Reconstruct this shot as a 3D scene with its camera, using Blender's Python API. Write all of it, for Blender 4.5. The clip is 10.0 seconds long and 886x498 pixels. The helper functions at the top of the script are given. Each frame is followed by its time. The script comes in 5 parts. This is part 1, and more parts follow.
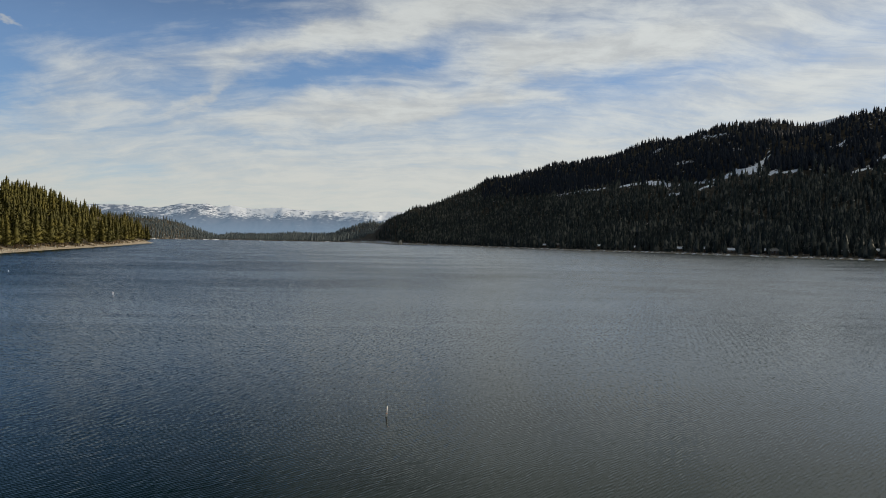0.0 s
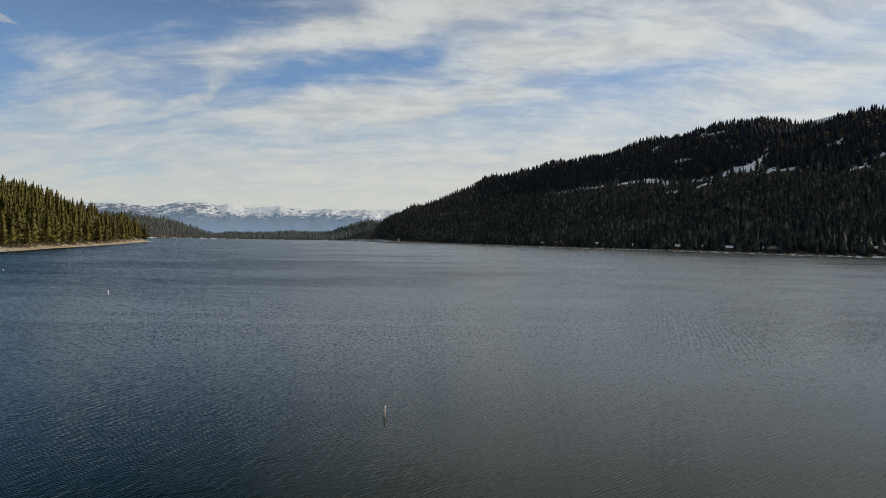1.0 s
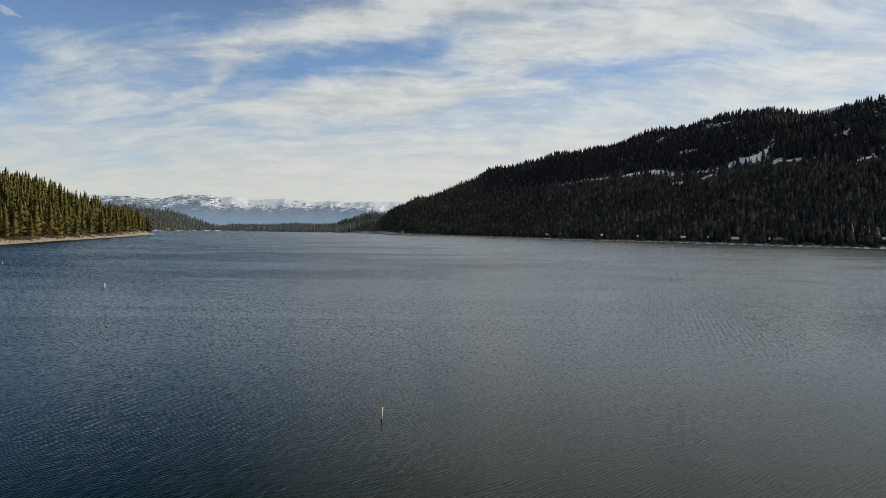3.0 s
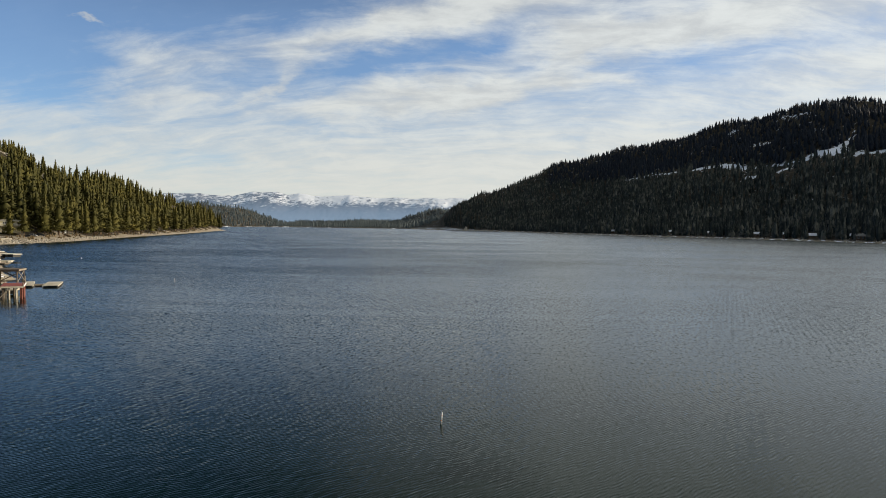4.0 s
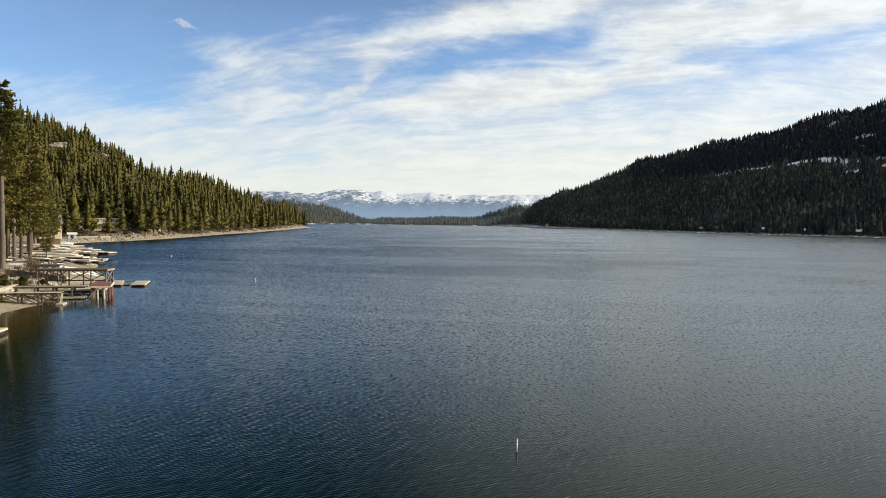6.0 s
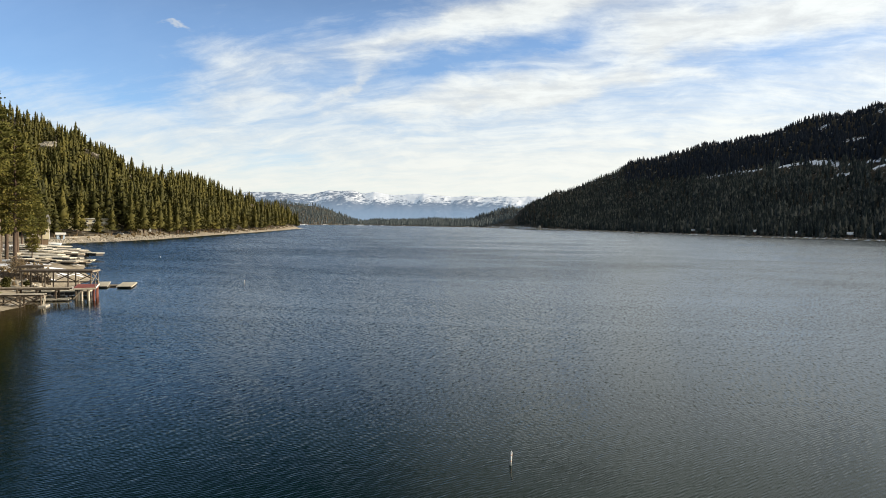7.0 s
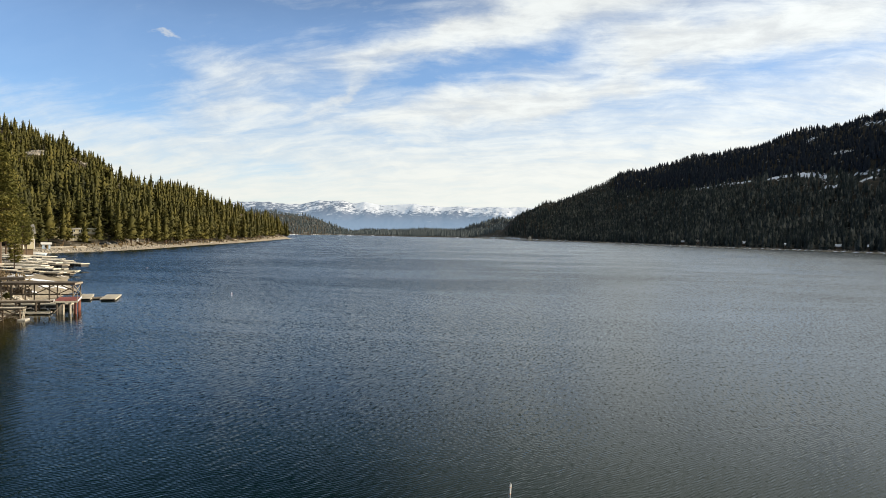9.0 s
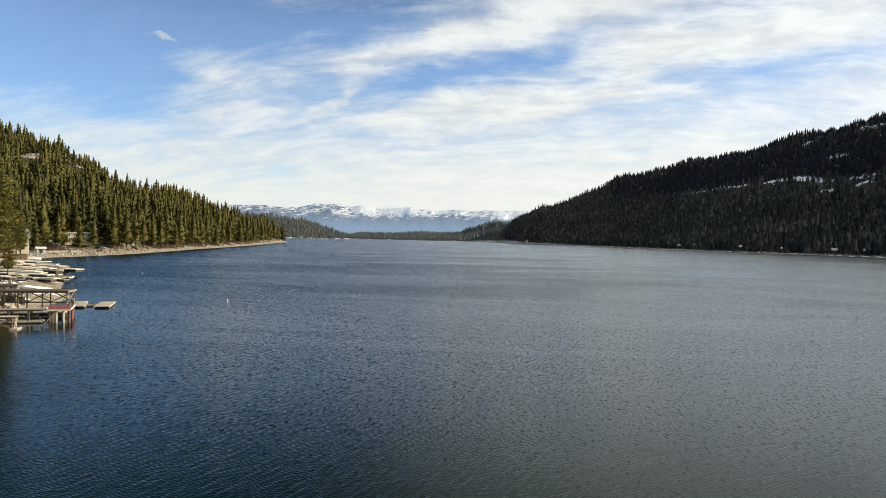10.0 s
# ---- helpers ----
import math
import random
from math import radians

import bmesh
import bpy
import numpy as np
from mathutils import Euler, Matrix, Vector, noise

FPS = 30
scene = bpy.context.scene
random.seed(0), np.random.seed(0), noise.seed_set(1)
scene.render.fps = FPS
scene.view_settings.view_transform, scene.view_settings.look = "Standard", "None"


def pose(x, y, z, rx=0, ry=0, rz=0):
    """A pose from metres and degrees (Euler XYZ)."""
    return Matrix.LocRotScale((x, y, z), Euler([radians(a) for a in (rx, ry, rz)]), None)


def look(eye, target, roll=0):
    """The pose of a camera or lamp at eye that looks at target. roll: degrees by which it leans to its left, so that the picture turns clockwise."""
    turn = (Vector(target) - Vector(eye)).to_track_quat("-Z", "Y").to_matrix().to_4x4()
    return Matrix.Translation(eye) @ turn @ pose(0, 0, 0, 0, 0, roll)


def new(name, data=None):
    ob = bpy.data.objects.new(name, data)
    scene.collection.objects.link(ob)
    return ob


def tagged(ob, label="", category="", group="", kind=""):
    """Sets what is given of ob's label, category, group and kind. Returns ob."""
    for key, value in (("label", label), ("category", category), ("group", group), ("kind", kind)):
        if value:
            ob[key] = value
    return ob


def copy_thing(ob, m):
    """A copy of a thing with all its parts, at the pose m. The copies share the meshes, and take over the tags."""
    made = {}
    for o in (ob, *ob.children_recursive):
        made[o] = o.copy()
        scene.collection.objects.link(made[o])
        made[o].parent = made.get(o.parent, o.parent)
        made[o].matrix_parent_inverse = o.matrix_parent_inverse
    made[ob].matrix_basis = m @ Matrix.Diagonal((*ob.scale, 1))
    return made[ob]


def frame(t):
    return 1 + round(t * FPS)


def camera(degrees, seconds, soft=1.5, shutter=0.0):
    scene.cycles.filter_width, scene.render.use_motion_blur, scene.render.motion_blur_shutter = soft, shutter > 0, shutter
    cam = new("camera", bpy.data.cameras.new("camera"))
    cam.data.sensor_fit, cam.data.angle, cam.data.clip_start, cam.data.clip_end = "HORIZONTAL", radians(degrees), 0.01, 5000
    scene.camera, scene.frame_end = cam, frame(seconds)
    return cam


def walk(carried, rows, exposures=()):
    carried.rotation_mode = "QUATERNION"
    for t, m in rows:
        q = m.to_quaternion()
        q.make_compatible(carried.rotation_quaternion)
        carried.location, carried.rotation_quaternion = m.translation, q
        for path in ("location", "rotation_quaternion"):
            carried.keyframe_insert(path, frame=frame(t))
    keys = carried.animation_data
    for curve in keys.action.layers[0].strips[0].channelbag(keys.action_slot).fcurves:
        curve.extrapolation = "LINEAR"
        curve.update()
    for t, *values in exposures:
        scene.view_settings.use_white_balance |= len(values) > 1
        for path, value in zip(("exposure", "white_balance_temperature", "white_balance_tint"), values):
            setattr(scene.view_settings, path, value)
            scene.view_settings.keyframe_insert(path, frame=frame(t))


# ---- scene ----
cam = camera(63.2, 10.0, soft=0.9)

# seconds, x, y, z, yaw to the left, pitch up, lean to the left
PATH = [
    (0.0, 0.000, 0.000, 12.000, 0.000, -0.720, 0.900),
    (0.5, -0.071, 0.629, 11.877, -0.231, -0.772, 0.828),
    (1.0, -0.069, 1.199, 11.803, -0.167, -0.843, 0.803),
    (1.5, -0.048, 1.789, 11.774, -0.370, -0.973, 0.783),
    (2.0, 0.018, 2.512, 11.718, -0.553, -1.112, 0.766),
    (2.2, 0.035, 2.850, 11.705, -0.740, -1.180, 0.755),
    (3.3, 0.150, 4.995, 11.665, 1.400, -1.605, 0.660),
    (3.5, 0.160, 5.383, 11.672, 2.582, -1.683, 0.650),
    (4.0, 0.183, 6.346, 11.748, 5.207, -1.857, 0.641),
    (4.5, 0.190, 7.215, 11.912, 6.995, -1.995, 0.609),
    (5.0, 0.219, 8.074, 12.134, 10.824, -2.116, 0.549),
    (5.2, 0.210, 8.440, 12.210, 11.640, -2.150, 0.543),
    (5.5, 0.189, 8.995, 12.307, 11.745, -2.175, 0.540),
    (7.0, -0.197, 11.705, 12.435, 11.022, -2.064, 0.783),
    (7.5, -0.326, 12.396, 12.453, 10.813, -1.859, 0.885),
    (8.0, -0.433, 12.870, 12.464, 10.610, -1.655, 0.947),
    (8.5, -0.604, 13.319, 12.609, 10.427, -1.431, 1.010),
    (9.0, -0.864, 13.783, 12.765, 10.250, -1.230, 0.990),
    (9.5, -1.127, 14.323, 13.025, 10.116, -1.039, 0.982),
    (10.0, -1.382, 14.909, 13.370, 9.972, -0.965, 1.011),
]


def eye_pose(x, y, z, yaw, pitch, lean):
    return pose(x, y, z, 90 + pitch, 0, yaw) @ pose(0, 0, 0, 0, 0, lean)


EXPOSURES = [(0.0, -0.18), (2.0, -0.14), (3.5, -0.02), (4.0, 0.05), (4.5, 0.14), (5.0, 0.24), (5.5, 0.32), (7.0, 0.44), (8.0, 0.45), (10.0, 0.4)]
walk(cam, [(row[0], eye_pose(*row[1:])) for row in PATH], EXPOSURES)

# ---- light ----
SUN_AZ, SUN_EL = 74.0, 18.0        # degrees clockwise from +y, and above the horizon


def sun_way():
    a, e = radians(SUN_AZ), radians(SUN_EL)
    return Vector((math.sin(a) * math.cos(e), math.cos(a) * math.cos(e), math.sin(e)))


lamp = bpy.data.lights.new("sun", "SUN")
lamp.energy, lamp.angle, lamp.color = 5.0, radians(0.55), (1.0, 0.86, 0.66)
sun = new("sun", lamp)
sun.matrix_world = look(sun_way() * 500, (0, 0, 0))

SKY, CLOUD = 0.118, 0.945


class Wire:
    """Short hand for wiring shader nodes."""

    def __init__(self, nt):
        self.nt = nt

    def node(self, kind, ins=None, operation="", blend="", attribute=""):
        n = self.nt.nodes.new(kind)
        if operation:
            n.operation = operation
        if blend:
            n.data_type, n.blend_type = "RGBA", blend
        if attribute:
            n.attribute_name = attribute
        for k, v in (ins or {}).items():
            self.put(n.inputs[k], v)
        return n

    def put(self, socket, v):
        if isinstance(v, bpy.types.NodeSocket):
            self.nt.links.new(v, socket)
        else:
            socket.default_value = v

    def math(self, op, a, b=0.0, clamp=False):
        n = self.node("ShaderNodeMath", {0: a, 1: b}, operation=op)
        n.use_clamp = clamp
        return n.outputs[0]

    def mix(self, f, a, b, blend="MIX"):
        n = self.node("ShaderNodeMix", blend=blend)
        self.put(n.inputs[0], f), self.put(n.inputs[6], a), self.put(n.inputs[7], b)
        return n.outputs[2]

    def noise(self, vec, scale, detail=4.0, rough=0.55, distort=0.0):
        n = self.node("ShaderNodeTexNoise", {"Scale": scale, "Detail": detail, "Roughness": rough, "Distortion": distort})
        if vec is not None:
            self.put(n.inputs["Vector"], vec)
        return n.outputs["Fac"]

    def ramp(self, f, lo, hi, a=0.0, b=1.0):
        n = self.node("ShaderNodeMapRange", {"Value": f, "From Min": lo, "From Max": hi, "To Min": a, "To Max": b})
        n.interpolation_type = "SMOOTHSTEP"
        return n.outputs[0]

    def mapping(self, vec, scale=(1, 1, 1), rot=(0, 0, 0), loc=(0, 0, 0)):
        n = self.node("ShaderNodeMapping", {"Vector": vec, "Location": loc, "Rotation": rot, "Scale": scale})
        return n.outputs[0]


# the bodies of the high cloud and the clear gaps between them: azimuth, height, half widths, slant (degrees), weight
CLOUD_FORMS = [
    (-22.0, 12.6, 6.0, 0.9, 8, 0.30), (-13.5, 14.0, 6.0, 1.0, 14, 0.50), (-6.0, 16.0, 5.0, 1.1, 18, 0.70), (2.0, 17.8, 7.0, 1.2, 8, 0.55),
    (6.0, 14.4, 4.6, 1.5, 2, 0.75), (13.5, 14.8, 5.0, 1.5, 4, 0.70), (23.0, 15.5, 7.0, 1.6, 5, 0.40), (4.4, 12.7, 2.4, 0.8, 28, 0.40),
    (-3.0, 10.6, 5.5, 1.2, 4, 0.70), (5.0, 11.1, 4.0, 0.6, 3, 0.45), (-12.0, 9.5, 6.0, 1.0, 8, 0.45), (-27.5, 10.8, 3.2, 2.6, 50, 0.30),
    (-18.6, 10.6, 2.4, 0.5, 46, 0.40), (-31.9, 13.8, 1.7, 0.16, -2, 0.9), (-24.5, 9.2, 3.2, 0.5, 4, 0.30), (26.0, 11.6, 9.0, 1.8, 4, 0.35)]
CLEAR_FORMS = [
    (-38.5, 12.5, 7.5, 4.0, 0, 0.70), (-33.0, 8.4, 3.2, 0.9, 0, 0.35), (-24.0, 15.6, 6.5, 1.6, 5, 0.45), (-15.0, 16.9, 5.0, 1.3, 12, 0.50),
    (-10.0, 12.4, 5.0, 1.0, 12, 0.60), (-2.2, 13.9, 2.6, 0.7, 8, 0.50), (13.0, 12.2, 6.5, 0.9, 2, 0.26), (20.0, 13.2, 6.0, 0.7, 4, 0.18),
    (-24.0, 4.4, 4.5, 0.9, 0, 0.32), (-20.5, 12.0, 1.8, 1.0, 30, 0.30), (-13.5, 7.4, 1.6, 0.4, 0, 0.25), (-42.0, 18.5, 13.0, 5.0, 0, 0.25)]


def make_sky():
    w = bpy.data.worlds.new("sky")
    w.use_nodes = True
    scene.world = w
    w.node_tree.nodes.clear()
    t = Wire(w.node_tree)
    sky = t.node("ShaderNodeTexSky")
    sky.sky_type, sky.sun_disc, sky.sun_elevation, sky.sun_rotation = "NISHITA", False, radians(SUN_EL), radians(SUN_AZ)
    sky.altitude, sky.air_density, sky.dust_density, sky.ozone_density = 1800, 1.0, 0.6, 1.6
    way = t.node("ShaderNodeTexCoord").outputs["Generated"]
    xyz = t.node("ShaderNodeSeparateXYZ", {0: way})
    x, y, z = xyz.outputs
    up = t.math("MAXIMUM", z, 0.0)
    # degrees to the right of +y, and above the horizon
    az = t.math("MULTIPLY", t.math("ARCTAN2", x, y), 57.296)
    el = t.math("MULTIPLY", t.math("ARCSINE", z), 57.296)
    deep = t.math("ADD", up, 0.30)
    flat = t.node("ShaderNodeCombineXYZ", {0: t.math("DIVIDE", x, deep), 1: t.math("DIVIDE", y, deep), 2: 0.0}).outputs[0]
    warp = t.node("ShaderNodeTexNoise", {"Vector": flat, "Scale": 2.2, "Detail": 3.0}).outputs["Color"]
    bent = t.mix(0.10, flat, warp, "LINEAR_LIGHT")
    puff = t.noise(t.mapping(bent, (1.0, 1.5, 1), (0, 0, radians(-8)), (3.1, 1.4, 0)), 6.4, 10, 0.64, 0.25)
    streak = t.noise(t.mapping(bent, (0.6, 2.4, 1), (0, 0, radians(-4)), (0.4, 2.2, 0)), 4.6, 9, 0.66, 0.3)
    wisp = t.noise(t.mapping(bent, (0.6, 3.6, 1), (0, 0, radians(20))), 6.5, 6, 0.66, 0.4)
    amount = t.math("ADD", t.math("MULTIPLY", t.math("SUBTRACT", puff, 0.5), 0.80),
                    t.math("ADD", t.math("MULTIPLY", t.math("SUBTRACT", streak, 0.5), 0.80), t.math("MULTIPLY", t.math("SUBTRACT", wisp, 0.5), 0.50)))
    # a veil that thickens towards the horizon and towards the sun
    amount = t.math("ADD", amount, t.ramp(el, 3.0, 12.5, 0.62, -0.06))
    amount = t.math("ADD", amount, t.math("MULTIPLY", x, 0.40))
    # the unseen high sky, shaped for what the lake reflects:
    # clear deep blue overhead on the side away from the sun
    amount = t.math("SUBTRACT", amount, t.math("MULTIPLY", t.ramp(el, 15.0, 28.0, 0.0, 1.2), t.ramp(x, -0.62, -0.06, 1.0, 0.0)))
    # a high veil overhead and on the sun's side
    amount = t.math("ADD", amount, t.math("MULTIPLY", t.ramp(el, 15.0, 25.0, 0.0, 0.75), t.ramp(x, -0.42, 0.22, 0.0, 1.0)))
    # the bodies and gaps, their outlines frayed by the wind
    stray = t.node("ShaderNodeSeparateXYZ", {0: t.node("ShaderNodeTexNoise", {"Vector": flat, "Scale": 5.0, "Detail": 5.0, "Roughness": 0.6}).outputs["Color"]}).outputs
    high = el
    az = t.math("ADD", az, t.math("MULTIPLY", t.math("SUBTRACT", stray[0], 0.5), 9.0))
    el = t.math("ADD", el, t.math("MULTIPLY", t.math("SUBTRACT", stray[1], 0.5), 3.6))
    for ca, ce, ra, re, slant, w in CLOUD_FORMS + [(*form[:5], -0.74 * form[5]) for form in CLEAR_FORMS]:
        c, s_ = math.cos(radians(slant)), math.sin(radians(slant))
        da, de = t.math("SUBTRACT", az, ca), t.math("SUBTRACT", el, ce)
        u = t.math("ADD", t.math("MULTIPLY", da, c / ra), t.math("MULTIPLY", de, s_ / ra))
        v = t.math("ADD", t.math("MULTIPLY", da, -s_ / re), t.math("MULTIPLY", de, c / re))
        far = t.math("ADD", t.math("MULTIPLY", u, u), t.math("MULTIPLY", v, v))
        amount = t.math("ADD", amount, t.math("MULTIPLY", t.math("EXPONENT", t.math("MULTIPLY", far, -1.0)), w))
    cover = t.math("MAXIMUM", t.ramp(amount, -0.70, 0.70, 0.0, 0.96), t.ramp(high, 15.0, 30.0, 0.07, 0.0))
    tone = t.ramp(t.math("ADD", t.math("MULTIPLY", puff, 0.6), t.math("MULTIPLY", streak, 0.5)), 0.42, 0.68)
    light = t.mix(tone, (0.72, 0.75, 0.755, 1), (0.93, 0.965, 0.945, 1))
    light = t.mix(t.ramp(el, 1.0, 14.0, 0.85, 0.0), light, (0.91, 0.91, 0.84, 1))
    # thin cloud brightened high up on the sun's side, added for the lake's reflection
    glow = t.math("ADD", t.math("ADD", t.ramp(el, 15.0, 32.0, 0.82, 0.32), t.math("MULTIPLY", x, 0.10)), t.math("MULTIPLY", t.math("MAXIMUM", t.math("ADD", x, 0.10), 0.0), t.ramp(el, 14.0, 50.0, 0.0, 1.6)))
    light = t.mix(1.0, light, t.node("ShaderNodeCombineColor", {0: glow, 1: glow, 2: glow}).outputs[0], "MULTIPLY")
    blue = t.mix(1.0, sky.outputs[0], (0.82, 0.98, 1.16, 1), "MULTIPLY")
    # extra dimming towards the zenith, added to darken what the near water reflects
    zenith_dim = t.ramp(high, 13.5, 27.0, 1.0, 0.20)
    blue = t.mix(1.0, blue, t.node("ShaderNodeCombineColor", {0: zenith_dim, 1: zenith_dim, 2: zenith_dim}).outputs[0], "MULTIPLY")
    a = t.node("ShaderNodeBackground", {"Color": blue, "Strength": SKY})
    b = t.node("ShaderNodeBackground", {"Color": light, "Strength": CLOUD})
    both = t.node("ShaderNodeMixShader", {0: cover, 1: a.outputs[0], 2: b.outputs[0]})
    t.node("ShaderNodeOutputWorld", {0: both.outputs[0]})


make_sky()

# ---- materials ----


def material(name, rough=0.7, metal=0.0, spec=0.4):
    m = bpy.data.materials.new(name)
    m.use_nodes = True
    m.node_tree.nodes.clear()
    t = Wire(m.node_tree)
    b = t.node("ShaderNodeBsdfPrincipled", {"Roughness": rough, "Metallic": metal, "Specular IOR Level": spec})
    t.node("ShaderNodeOutputMaterial", {0: b.outputs[0]})
    return m, t, b


def place_of(t):
    return t.node("ShaderNodeNewGeometry").outputs["Position"]


def bump(t, b, height, strength=0.4, distance=0.05):
    t.put(b.inputs["Normal"], t.node("ShaderNodeBump", {"Height": height, "Strength": strength, "Distance": distance}).outputs[0])


def plain(name, dark, light, rough=0.7, scale=1.2, grain=14.0, metal=0.0, relief=0.02, stretch=(1, 1, 1)):
    """Two tones in worn patches and fine grain, with a little relief."""
    m, t, b = material(name, rough, metal)
    v = t.mapping(t.node("ShaderNodeTexCoord").outputs["Object"], stretch)
    wear, fine = t.noise(v, scale, 5, 0.6), t.noise(v, grain, 4, 0.6)
    own = t.node("ShaderNodeObjectInfo").outputs["Random"]
    f = t.math("ADD", t.math("MULTIPLY", wear, 0.55), t.math("ADD", t.math("MULTIPLY", fine, 0.30), t.math("MULTIPLY", own, 0.25)))
    t.put(b.inputs["Base Color"], t.mix(t.ramp(f, 0.3, 0.8), (*dark, 1), (*light, 1)))
    t.put(b.inputs["Roughness"], t.ramp(fine, 0.2, 0.8, max(rough - 0.12, 0.05), min(rough + 0.1, 1)))
    bump(t, b, fine, 0.4, relief)
    return m


def foliage(name, dark, mid, light, patch=0.035):
    m, t, b = material(name, 0.75, 0, 0.25)
    p = place_of(t)
    tree, clump = t.noise(p, 0.11, 2, 0.5), t.noise(p, patch * 0.35, 3, 0.5)
    isle = t.node("ShaderNodeNewGeometry").outputs["Random Per Island"]
    own = t.node("ShaderNodeObjectInfo").outputs["Random"]
    f = t.math("ADD", t.math("MULTIPLY", tree, 0.75), t.math("ADD", t.math("MULTIPLY", clump, 0.35), t.math("ADD", t.math("MULTIPLY", isle, 0.22), t.math("MULTIPLY", own, 0.14))))
    c = t.mix(t.ramp(f, 0.42, 0.72), (*dark, 1), (*mid, 1))
    c = t.mix(t.ramp(f, 0.70, 0.95), c, (*light, 1))
    t.put(b.inputs["Base Color"], c)
    return m


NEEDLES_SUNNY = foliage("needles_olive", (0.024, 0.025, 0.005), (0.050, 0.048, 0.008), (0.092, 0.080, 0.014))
NEEDLES_BANK = foliage("needles_bank", (0.035, 0.042, 0.012), (0.10, 0.098, 0.020), (0.20, 0.17, 0.040))
# darker, bluer copy for the upper slope: its shade put into the needle colour
NEEDLES_SHADED = foliage("needles_shaded", (0.006, 0.011, 0.019), (0.009, 0.014, 0.022), (0.014, 0.019, 0.026))
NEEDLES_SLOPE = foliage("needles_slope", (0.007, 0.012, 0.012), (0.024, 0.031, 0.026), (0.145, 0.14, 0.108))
# far woods: haze put into the base colour, paler and bluer than near needles
NEEDLES_HAZED = foliage("needles_hazed", (0.042, 0.058, 0.064), (0.062, 0.080, 0.086), (0.090, 0.108, 0.108))
BARK = plain("bark", (0.05, 0.035, 0.025), (0.14, 0.095, 0.065), 0.9, 0.8, 6, relief=0.05, stretch=(1, 1, 0.25))
BARK_GREY = plain("bark_grey", (0.07, 0.058, 0.045), (0.20, 0.16, 0.12), 0.9, 0.8, 6, relief=0.05, stretch=(1, 1, 0.25))


def ground_material():
    m, t, b = material("ground", 0.95, 0, 0.2)
    p = place_of(t)
    fine, mid, big = t.noise(p, 1.6, 6, 0.65), t.noise(p, 0.16, 5, 0.6), t.noise(p, 0.02, 4, 0.55)
    floor = t.mix(t.ramp(mid, 0.35, 0.65), (0.030, 0.026, 0.018, 1), (0.075, 0.060, 0.038, 1))
    sand = t.mix(t.ramp(t.math("ADD", t.math("MULTIPLY", fine, 0.6), t.math("MULTIPLY", mid, 0.4)), 0.35, 0.65), (0.17, 0.14, 0.10, 1), (0.37, 0.32, 0.24, 1))
    rock = t.mix(t.ramp(fine, 0.3, 0.7), (0.20, 0.175, 0.14, 1), (0.40, 0.36, 0.29, 1))
    lawn = t.mix(t.ramp(fine, 0.3, 0.7), (0.07, 0.085, 0.02, 1), (0.13, 0.14, 0.04, 1))
    snow = t.mix(fine, (0.74, 0.77, 0.82, 1), (0.86, 0.88, 0.90, 1))

    def attr(name):
        return t.node("ShaderNodeAttribute", attribute=name).outputs["Fac"]

    c = t.mix(t.ramp(t.math("ADD", attr("beach"), t.math("MULTIPLY", t.math("SUBTRACT", mid, 0.5), 0.6)), 0.4, 0.6), floor, sand)
    c = t.mix(t.ramp(t.math("ADD", attr("rock"), t.math("MULTIPLY", t.math("SUBTRACT", mid, 0.5), 0.8)), 0.45, 0.6), c, rock)
    c = t.mix(t.ramp(t.math("ADD", attr("lawn"), t.math("MULTIPLY", t.math("SUBTRACT", mid, 0.5), 0.3)), 0.4, 0.6), c, lawn)
    edge = t.math("ADD", t.math("MULTIPLY", t.math("SUBTRACT", mid, 0.5), 3.0), t.math("MULTIPLY", t.math("SUBTRACT", big, 0.5), 0.5))
    c = t.mix(t.ramp(t.math("ADD", attr("snow"), edge), 0.46, 0.56), c, snow)
    t.put(b.inputs["Base Color"], c)
    bump(t, b, fine, 0.5, 0.12)
    return m


